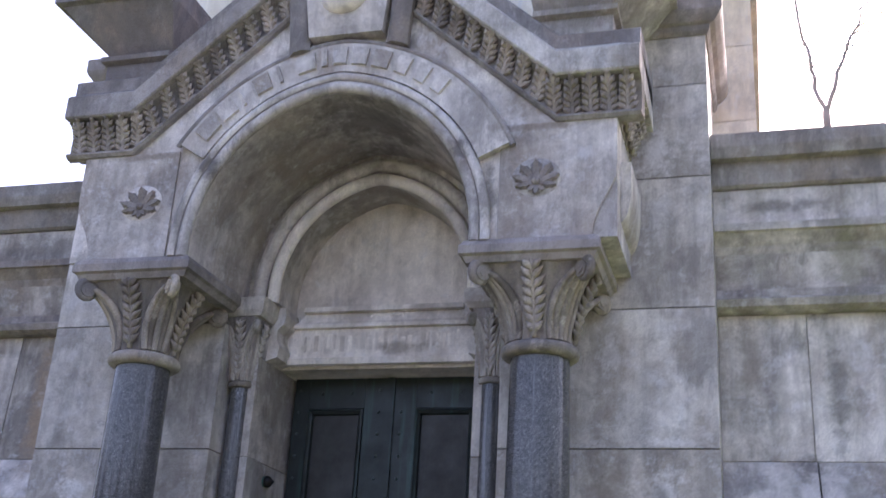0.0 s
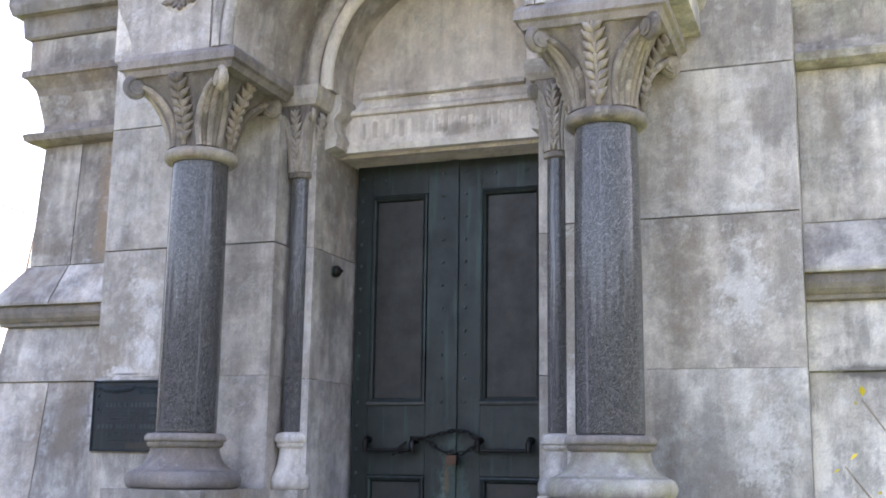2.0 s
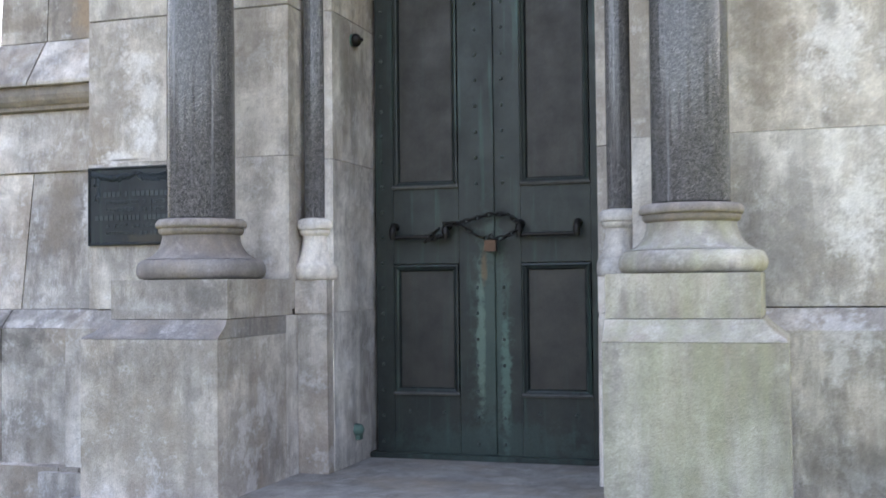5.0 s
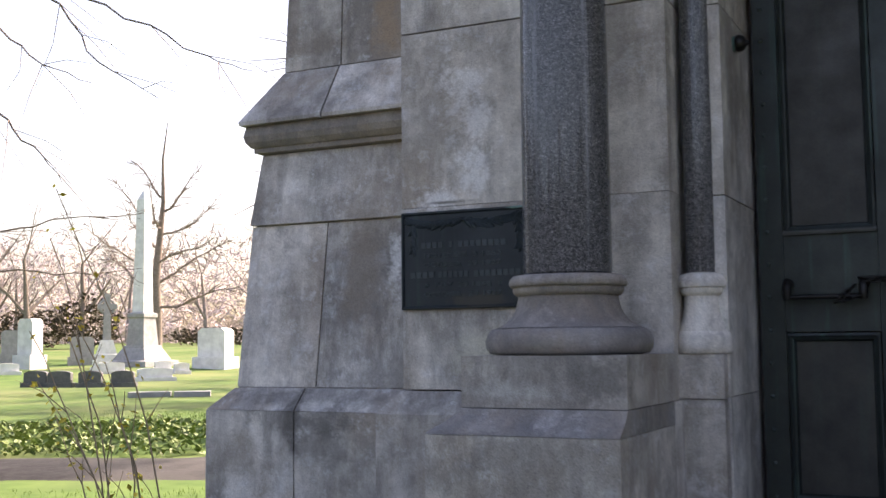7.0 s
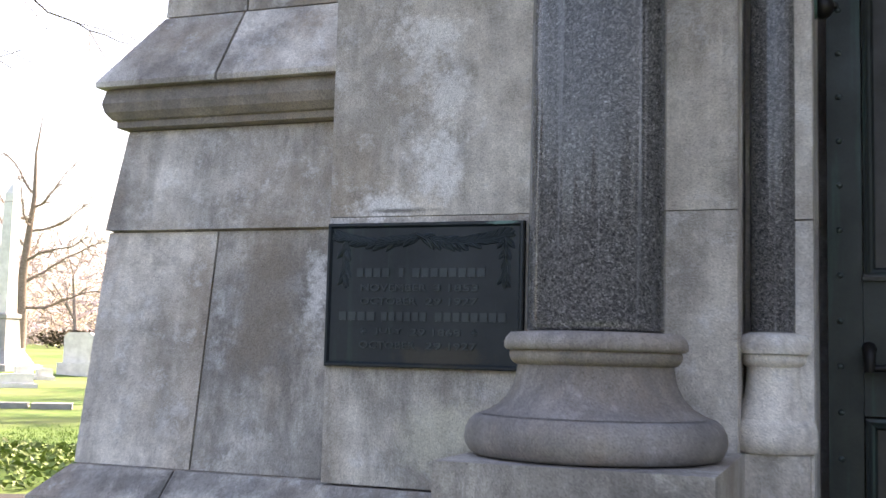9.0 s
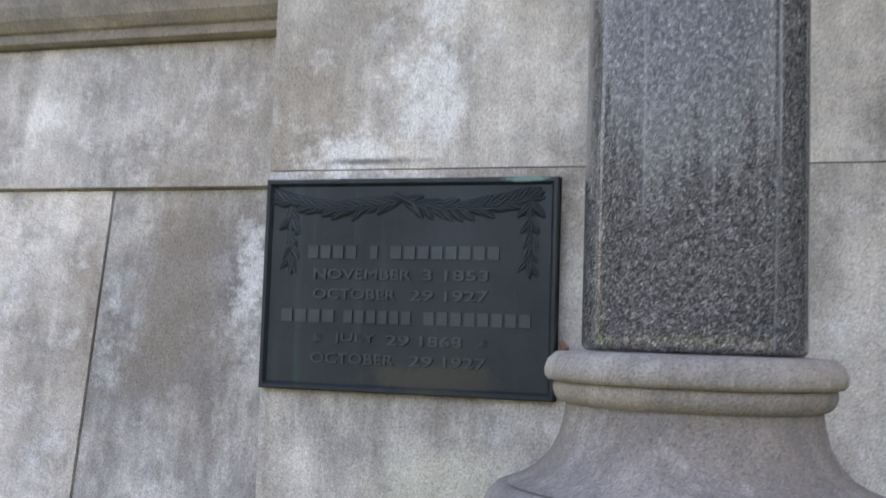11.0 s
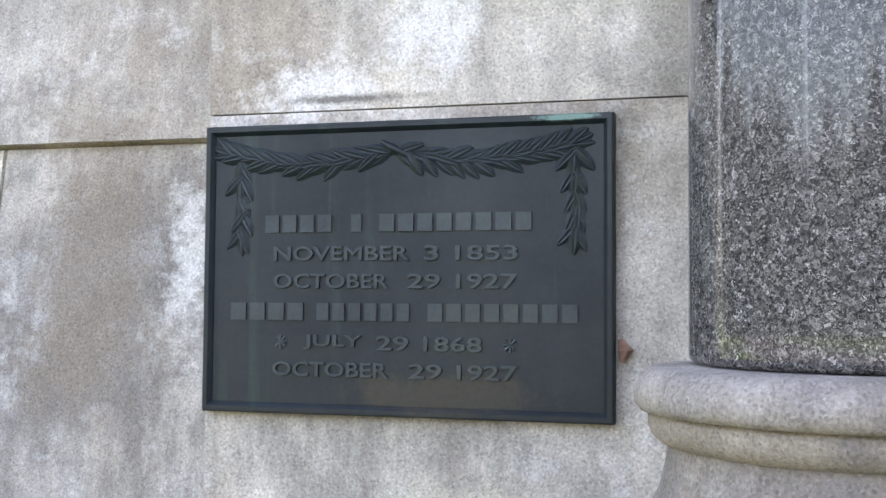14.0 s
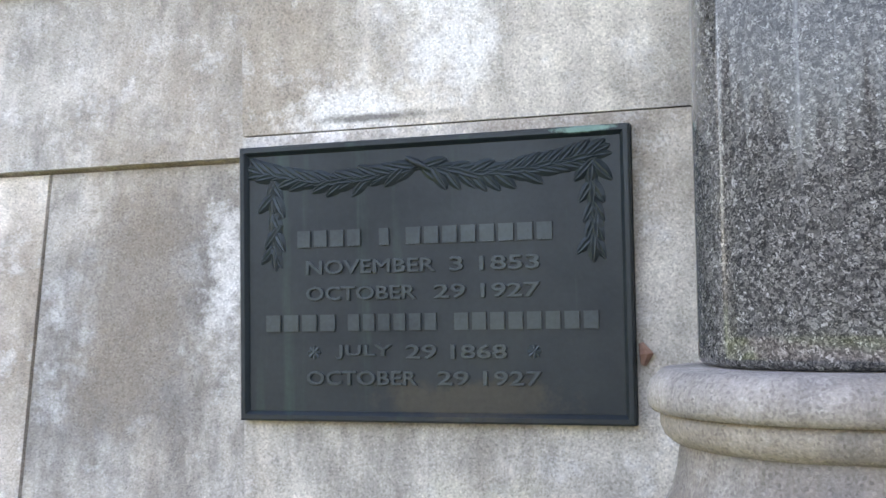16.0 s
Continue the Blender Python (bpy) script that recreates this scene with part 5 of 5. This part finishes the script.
def stone_cross():
    c = thing("stone_cross", "weathered stone ringed cross on a tapered base", "monument")
    part("base", stack([(-0.2, -0.75, 0.75, -0.5, 0.5), (0.3, -0.7, 0.7, -0.48, 0.48), (0.36, -0.6, 0.6, -0.4, 0.4), (1.2, -0.36, 0.36, -0.28, 0.28)], 0.03), tomb_light, c)
    part("shaft", stack([(1.2, -0.24, 0.24, -0.18, 0.18), (4.1, -0.17, 0.17, -0.14, 0.14)], 0.02), tomb_grey, c)
    part("arm", block(-0.58, 0.58, -0.15, 0.15, 3.1, 3.45, 0.02), tomb_grey, c)
    part("ring", tube([(0.45 * math.cos(a), 0, 3.28 + 0.45 * math.sin(a)) for a in [i * math.pi / 10 for i in range(20)]], 0.085, 6, closed=True), tomb_grey, c)
    return c


stand(stone_cross(), -20.9, 69, 20)


def leaf_cloud(name, mat, places, size, rng):
    """Many small bent leaves, joined: rows of place and spread."""
    verts, faces = [], []
    for p in places:
        s = size * rng.uniform(0.6, 1.4)
        m = Matrix.Translation(p) @ Euler((rng.uniform(-1.1, 1.1), rng.uniform(-1.1, 1.1), rng.uniform(0, 6.3))).to_matrix().to_4x4()
        n = len(verts)
        for q in ((0, -s, 0), (s * 0.55, 0, s * 0.12), (0, s, 0), (-s * 0.55, 0, s * 0.12)):
            verts.append((m @ Vector(q))[:])
        faces += [(n, n + 1, n + 2), (n, n + 2, n + 3)]
    me = bpy.data.meshes.new(name)
    me.from_pydata(verts, [], faces)
    me.materials.append(mat)
    return new(name, me)


# soil path, ivy bed and grass
def strip(name, mat, ahead0, ahead1, lat0, lat1, rise, label, category):
    bm = bmesh.new()
    rows = []
    n = 44
    for j in range(7):
        row = []
        for i in range(n + 1):
            lat = lat0 + (lat1 - lat0) * i / n
            wob = 0.35 * noise.noise(Vector((lat * 0.6, j * 0.3, 2.0)))
            ah = ahead0 + (ahead1 - ahead0) * j / 6 + wob
            x, y = field(lat, ah)
            edge = math.sin(math.pi * j / 6)
            row.append(bm.verts.new((x, y, GROUND - 0.05 + (rise + 0.12) * edge ** 0.6 + 0.03 * noise.noise(Vector((x * 2, y * 2, 0))))))
        rows.append(row)
    for a, b in zip(rows, rows[1:]):
        for i in range(n):
            bm.faces.new((a[i], a[i + 1], b[i + 1], b[i]))
    return tagged(part(name, bm, mat, smooth=60), label, category, kind="structure")


# Dark strip laid over the lawn along the foot of the wall.
wall_strip = bmesh.new()
rows = []
for j in range(5):
    rows.append([wall_strip.verts.new((-6.6 + 0.12 * i, 4.55 + 0.30 * j + 0.06 * noise.noise(Vector((i * 0.7, j, 0))), GROUND + 0.02 * math.sin(math.pi * j / 4) - 0.006 + 0.02 * noise.noise(Vector((i * 0.9, j * 0.9, 4))) + (0.012 if 0 < j < 4 else 0))) for i in range(26)])
for a, b in zip(rows, rows[1:]):
    for i in range(25):
        wall_strip.faces.new((a[i], a[i + 1], b[i + 1], b[i]))
tagged(part("planting_bed", wall_strip, soil_mat, smooth=60), "dark strip along the foot of the wall", "planting bed", kind="structure")
strip("soil_path", soil_mat, 11.6, 14.6, -22, -1.2, 0.02, "bare soil strip beside the ivy bed, darkened as in dappled shade", "path")
rv = random.Random(3)
ivy_places = []
for _ in range(17000):
    lat, ah = rv.uniform(-22, -1.0), rv.uniform(14.3, 18.6)
    x, y = field(lat, ah)
    h = 0.10 + 0.30 * math.sin(math.pi * (ah - 14.2) / 4.6) * (0.7 + 0.6 * noise.noise(Vector((x * 0.9, y * 0.9, 5))))
    ivy_places.append((x, y, GROUND + max(0.03, h * rv.uniform(0.5, 1.05))))
tagged(leaf_cloud("ivy_bed", ivy_mat, ivy_places, 0.056, rv), "low bed of glossy green ivy leaves", "ivy", kind="stuff")
tufts = []
for _ in range(26000):
    lat, ah = rv.uniform(-14, 0.0), 6.0 + 20 * rv.random() ** 1.5
    if 11.2 < ah < 18.8:
        continue
    x, y = field(lat, ah)
    if x > -5.2 and y > 5.3:
        continue
    tufts.append((x, y))
verts, faces = [], []
for x, y in tufts:
    for _ in range(3):
        a, h = rv.uniform(0, 6.3), rv.uniform(0.0, 0.045)
        dx, dy, bx, by = 0.006 * math.cos(a), 0.006 * math.sin(a), rv.uniform(-0.04, 0.04), rv.uniform(-0.04, 0.04)
        px, py, n = x + rv.uniform(-0.08, 0.08), y + rv.uniform(-0.08, 0.08), len(verts)
        verts += [(px - dx, py - dy, GROUND - 0.03), (px + dx, py + dy, GROUND - 0.03), (px + bx, py + by, GROUND + h)]
        faces.append((n, n + 1, n + 2))
me = bpy.data.meshes.new("grass")
me.from_pydata(verts, [], faces)
me.materials.append(blade_mat)
tagged(new("grass", me), "short spring grass blades on the lawn", "grass", kind="stuff")


# ---------------------------------------------------------------- trees
def grow(rng, height, girth, levels, spread, sides=6):
    """Bare limbs: returns the stout and the fine ones as two bmeshes, and the twig ends."""
    stout, fine, ends = bmesh.new(), bmesh.new(), []

    def limb(base, way, length, r, level):
        pts, radii = [base], [r]
        d, n = way.normalized(), 5 if level < 2 else 3
        for i in range(n):
            d = (d + Vector((rng.uniform(-1, 1), rng.uniform(-1, 1), rng.uniform(-0.5, 0.8))) * (0.10 if level == 0 else 0.22)).normalized()
            pts.append(pts[-1] + d * length / n)
            radii.append(r * (1 - 0.62 * (i + 1) / n))
        tube(pts, radii, sides if level == 0 else (5 if level < 2 else 3), stout if level < 2 else fine)
        if level == levels:
            ends.append(pts[-1])
            return
        for _ in range(rng.randint(3, 5) if level else rng.randint(5, 7)):
            k = rng.randint(2 if level == 0 else 1, n)
            a = rng.uniform(0, 6.3)
            out = Vector((math.cos(a), math.sin(a), rng.uniform(0.15, 0.9))) * spread + d * 0.7
            limb(pts[k], out, length * rng.uniform(0.45, 0.75), radii[k] * rng.uniform(0.45, 0.7), level + 1)
    limb(Vector((0, 0, -0.3)), Vector((0, 0, 1)), height * 0.5, girth, 0)
    return stout, fine, ends


def tree(seed, height, girth, levels, spread, label, mat=bark_mat, fine_mat=twig_mat):
    t = thing("tree", label, "tree")
    stout, fine, ends = grow(random.Random(seed), height, girth, levels, spread)
    part("trunk", stout, mat, t, smooth=70)
    part("crown", fine, fine_mat, t)
    return t, ends


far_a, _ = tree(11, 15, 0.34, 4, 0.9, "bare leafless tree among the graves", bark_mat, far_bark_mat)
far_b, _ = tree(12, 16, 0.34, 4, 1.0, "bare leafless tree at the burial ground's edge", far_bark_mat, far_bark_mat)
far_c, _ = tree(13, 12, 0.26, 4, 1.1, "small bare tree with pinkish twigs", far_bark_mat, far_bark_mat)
stand(far_a, -33.0, 88)
stand(far_b, -44, 110)
stand(far_c, -14, 84)
rt = random.Random(21)
for i in range(26):
    src = (far_a, far_b, far_c)[i % 3]
    x, y = field(-70 + 3.4 * i + rt.uniform(-2, 2), rt.uniform(92, 135))
    copy_thing(src, pose(x, y, ground_z(x, y), 0, 0, rt.uniform(0, 360)))
# a pinkish band of budding woodland far behind, and unseen woods added to close the ground on the other sides
def twig_cloud(name, mat, places, long, wide, rng):
    """Many thin twigs, joined."""
    verts, faces = [], []
    for p in places:
        s = long * rng.uniform(0.5, 1.3)
        way = Vector((rng.gauss(0, 0.7), rng.gauss(0, 0.7), rng.uniform(-0.2, 1.1))).normalized()
        side = way.orthogonal().normalized() * wide * rng.uniform(0.5, 1.2)
        side = Matrix.Rotation(rng.uniform(0, 6.3), 3, way) @ side
        a, n = Vector(p), len(verts)
        verts += [(a - side)[:], (a + side)[:], (a + way * s)[:]]
        faces.append((n, n + 1, n + 2))
    me = bpy.data.meshes.new(name)
    me.from_pydata(verts, [], faces)
    me.materials.append(mat)
    return new(name, me)


pl = []
for _ in range(42000):
    lat = rt.uniform(-110, 45)
    ah = rt.uniform(125, 185)
    top = 13.5 + 5.0 * noise.noise(Vector((lat * 0.07, 0, 3))) + 4.0 * noise.noise(Vector((lat * 0.3, 0, 8)))
    x, y = field(lat, ah)
    pl.append((x, y, ground_z(x, y) + top * rt.random() ** 1.6))
tagged(twig_cloud("far_woods", leafbud_mat, pl, 2.0, 0.10, rt), "distant budding woodland, pinkish haze put into its colour", "woods", kind="stuff")
# Unseen ring of twigs, added to hold back low light and reflections.
pl = []
for _ in range(30000):
    a = radians(rt.uniform(-200, 60))
    r = rt.uniform(48, 62)
    top = 11 + 5.0 * noise.noise(Vector((math.cos(a) * 6, math.sin(a) * 6, 3)))
    pl.append((X0 + r * math.cos(a), r * math.sin(a), GROUND + top * rt.random()))
tagged(twig_cloud("near_woods", dark_twig_mat, pl, 2.6, 0.30, rt), "unseen dark woods added to keep bright ground out of reflections", "woods", kind="stuff")
# dark evergreen shrubs
for lat, ah, w, h in ((-30.5, 95, 2.6, 4.2), (-22.5, 112, 5.0, 1.7), (-14.5, 112, 5.0, 1.6), (-36.5, 98, 3.0, 3.4)):
    places = []
    for _ in range(1300):
        u = Vector((rt.gauss(0, 1), rt.gauss(0, 1), rt.gauss(0, 1))).normalized() * (0.75 + 0.3 * rt.random())
        lump = 1 + 0.55 * noise.noise(u * 2.3 + Vector((lat, 0, 0)))
        places.append((u.x * w * lump, u.y * w * lump, h * 0.5 + u.z * h * 0.5 * lump))
    sh = thing("shrub", "dense dark evergreen shrub among the graves", "shrub")
    cl = leaf_cloud("crown", evergreen_mat, places, 0.2, rt)
    cl.parent = sh
    part("trunk", tube([(0, 0, -0.2), (0, 0, h * 0.6)], [0.1, 0.04], 6), bark_mat, sh)
    stand(sh, lat, ah)

# a near tree whose long boughs hang into the sky, and a forked one behind the other wing
def twiggy(bm, pts, r0, r1, rng, twigs, long):
    """A bough along points, with thin side twigs."""
    pts = [Vector(p) for p in pts]
    fine = []
    for a, b in zip(pts, pts[1:]):
        for k in range(4):
            fine.append(a.lerp(b, k / 4) + 0.03 * Vector((rng.uniform(-1, 1), rng.uniform(-1, 1), rng.uniform(-1, 1))))
    fine.append(pts[-1])
    n = len(fine) - 1
    tube(fine, [r0 + (r1 - r0) * i / n for i in range(n + 1)], 5, bm)
    for _ in range(twigs):
        k = rng.randint(2, n - 1)
        way = (fine[k + 1] - fine[k]).normalized()
        out = (way + 0.9 * Vector((rng.uniform(-1, 1), rng.uniform(-1, 1), rng.uniform(-1, 0.8)))).normalized()
        size = long * rng.uniform(0.4, 1.0)
        mid = fine[k] + out * size * 0.5 + 0.06 * Vector((rng.uniform(-1, 1), rng.uniform(-1, 1), rng.uniform(-1, 1)))
        tip = fine[k] + out * size + Vector((0, 0, -0.1 * size))
        tube([fine[k], mid, tip], [r1 * 1.3, r1, r1 * 0.5], 4, bm)


near_tree = thing("tree", "bare tree with long thin boughs over the lawn", "tree")
rb = random.Random(15)
trunk = part("trunk", tube([(-13.65, 9.2, -0.1), (-13.45, 9.1, 2.3), (-13.2, 9.0, 4.1), (-12.95, 8.9, 6.5), (-12.8, 8.8, 8.5)], [0.24, 0.2, 0.17, 0.12, 0.07], 9), bark_mat, near_tree, smooth=60)
for pts in (((-13.0, 8.9, 6.2), (-11.63, 8.52, 5.68), (-10.04, 9.34, 5.24), (-9.2, 9.79, 4.88), (-8.52, 10.17, 4.49), (-8.11, 10.38, 4.33)), ((-12.95, 8.9, 6.6), (-11.76, 8.97, 6.1), (-10.17, 9.85, 5.17), (-9.83, 10.08, 4.53), (-9.29, 10.37, 4.18)),
            ((-13.2, 9.0, 4.3), (-11.22, 8.27, 4.54), (-10.0, 8.94, 3.82), (-9.72, 9.11, 3.53), (-9.49, 9.25, 3.18)), ((-13.1, 8.95, 5.2), (-12.56, 9.19, 5.57), (-11.15, 9.93, 5.05), (-10.73, 10.18, 4.69), (-10.27, 10.42, 4.47)),
            ((-13.4, 9.1, 3.2), (-13.0, 10.2, 3.4), (-12.03, 10.81, 3.0), (-11.32, 11.15, 3.13), (-10.51, 11.55, 3.18)), ((-13.45, 9.1, 2.5), (-13.6, 10.9, 2.8), (-12.85, 11.57, 2.61), (-12.02, 11.98, 2.54), (-11.25, 12.36, 2.61))):
    bm = bmesh.new()
    twiggy(bm, pts, 0.022, 0.004, rb, 10, 1.0)
    part("bough", bm, bark_mat, near_tree)
tall_tree = thing("tree", "tall dark bare tree close behind the obelisk", "tree")
rb = random.Random(31)
stem = [(0, 0, -0.2), (0.05, 0, 2.6), (-0.1, 0.1, 5.0), (0.15, 0, 7.6), (0.35, 0.1, 10.2), (0.3, 0, 13.0), (0.6, 0, 15.5)]
part("trunk", tube(stem, [0.42, 0.33, 0.28, 0.22, 0.15, 0.08, 0.03], 9), bark_mat, tall_tree, smooth=60)
for z0, reach, rise, turn in ((3.4, 5.6, 1.1, -8), (4.2, 3.6, 2.8, 170), (5.0, 5.0, 3.2, 20), (5.4, 4.2, 3.0, 200), (6.2, 4.6, 1.6, -25), (6.9, 3.4, 3.6, 150), (7.8, 3.8, 2.6, 10), (8.6, 3.0, 2.8, 190), (9.6, 2.8, 2.6, -20), (10.6, 2.2, 2.6, 160), (5.9, 3.5, 2.5, 90), (8.2, 3.0, 2.5, 270)):
    k = max(i for i in range(6) if stem[i][2] <= z0)
    foot = Vector(stem[k]).lerp(Vector(stem[k + 1]), (z0 - stem[k][2]) / (stem[k + 1][2] - stem[k][2]))
    out = Vector((math.cos(radians(turn)), math.sin(radians(turn)), 0))
    pts = [foot + out * reach * t + Vector((0, 0, rise * t ** 1.3 + 0.25 * math.sin(6 * t + z0))) for t in (0, 0.25, 0.5, 0.75, 1.0)]
    bm = bmesh.new()
    twiggy(bm, pts, 0.095, 0.016, rb, 46, 1.9)
    part("bough", bm, bark_mat, tall_tree)
stand(tall_tree, -18.75, 72.5)
for x, y, turn in ((-15.0, 31.0, 40), (-19.0, 37.5, 150), (-11.8, 24.5, 260), (-14.0, 35.5, 80), (-21.5, 44.0, 10), (-25.0, 52.0, 200), (-18.5, 48.0, 120)):
    copy_thing(tall_tree, pose(x, y, GROUND, 0, 0, turn))
fork_tree = thing("tree", "slender forked bare tree behind the mausoleum", "tree")
fork_tree.location = (0.12, 0, 0)
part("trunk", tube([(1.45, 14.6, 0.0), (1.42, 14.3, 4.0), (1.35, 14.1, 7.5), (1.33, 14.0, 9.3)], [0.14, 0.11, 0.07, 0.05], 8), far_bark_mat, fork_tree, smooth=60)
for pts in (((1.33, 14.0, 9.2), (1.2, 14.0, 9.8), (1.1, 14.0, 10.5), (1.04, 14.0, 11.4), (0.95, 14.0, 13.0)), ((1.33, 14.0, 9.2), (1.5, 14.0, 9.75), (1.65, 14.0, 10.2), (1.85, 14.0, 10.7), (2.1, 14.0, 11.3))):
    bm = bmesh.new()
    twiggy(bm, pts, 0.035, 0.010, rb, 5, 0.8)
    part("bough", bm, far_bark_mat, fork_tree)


# ---------------------------------------------------------------- forsythia
def forsythia(base, canes, label, seed):
    f = thing("forsythia", label, "shrub")
    rng = random.Random(seed)
    petals = []
    for tip, bow in canes:
        pts = []
        b, e = Vector(base) + Vector((rng.uniform(-0.3, 0.12), rng.uniform(-0.12, 0.08), -0.05)), Vector(tip)
        for i in range(11):
            t = i / 10
            p = b.lerp(e, t) + Vector(bow) * math.sin(math.pi * t) + 0.012 * Vector((rng.uniform(-1, 1), rng.uniform(-1, 1), 0))
            pts.append(p)
            if t > 0.35:
                for _ in range(rng.choice((0, 1, 2, 3, 5))):
                    petals.append(p + Vector((rng.uniform(-0.035, 0.035), rng.uniform(-0.035, 0.035), rng.uniform(-0.04, 0.04))))
        part("cane", tube(pts, [0.0055 - 0.0030 * i / 10 for i in range(11)], 5), twig_mat, f)
        for k in (3, 5, 7):
            q = pts[k]
            tipq = q + Vector((rng.uniform(-0.2, 0.2), rng.uniform(-0.2, 0.2), rng.uniform(0.1, 0.3)))
            part("twig", tube([q, q.lerp(tipq, 0.5) + Vector((0.01, 0, 0.02)), tipq], [0.0028, 0.002, 0.001], 4), twig_mat, f)
            petals += [q.lerp(tipq, rng.random())]
    cl = leaf_cloud("blossom", blossom_mat, petals, 0.018, rng)
    cl.parent = f
forsythia((-5.0, 5.32, GROUND), [((-5.80, 5.55, 2.40), (0.22, 0, 0.0)), ((-5.95, 5.6, 2.0), (0.25, 0, 0.0)), ((-5.35, 5.45, 1.55), (0.1, 0, 0.03)), ((-5.6, 5.5, 1.75), (0.22, 0, 0.0)), ((-6.05, 5.7, 1.45), (0.2, 0, 0.1)), ((-5.75, 5.5, 2.15), (0.1, 0, 0.05)), ((-5.9, 5.5, 1.7), (0.05, 0, 0.1)), ((-5.66, 5.45, 1.3), (0.05, 0, 0.05))],
          "forsythia shrub with thin canes and sparse yellow blossom", 2)
forsythia((0.95, 4.6, GROUND), [((0.40, 4.5, 1.98), (0.12, 0, 0.1)), ((0.33, 4.55, 1.74), (0.1, 0, 0.1)), ((1.15, 4.7, 1.8), (0, 0, 0.1))], "arching forsythia with yellow blossom beside the wing", 6)
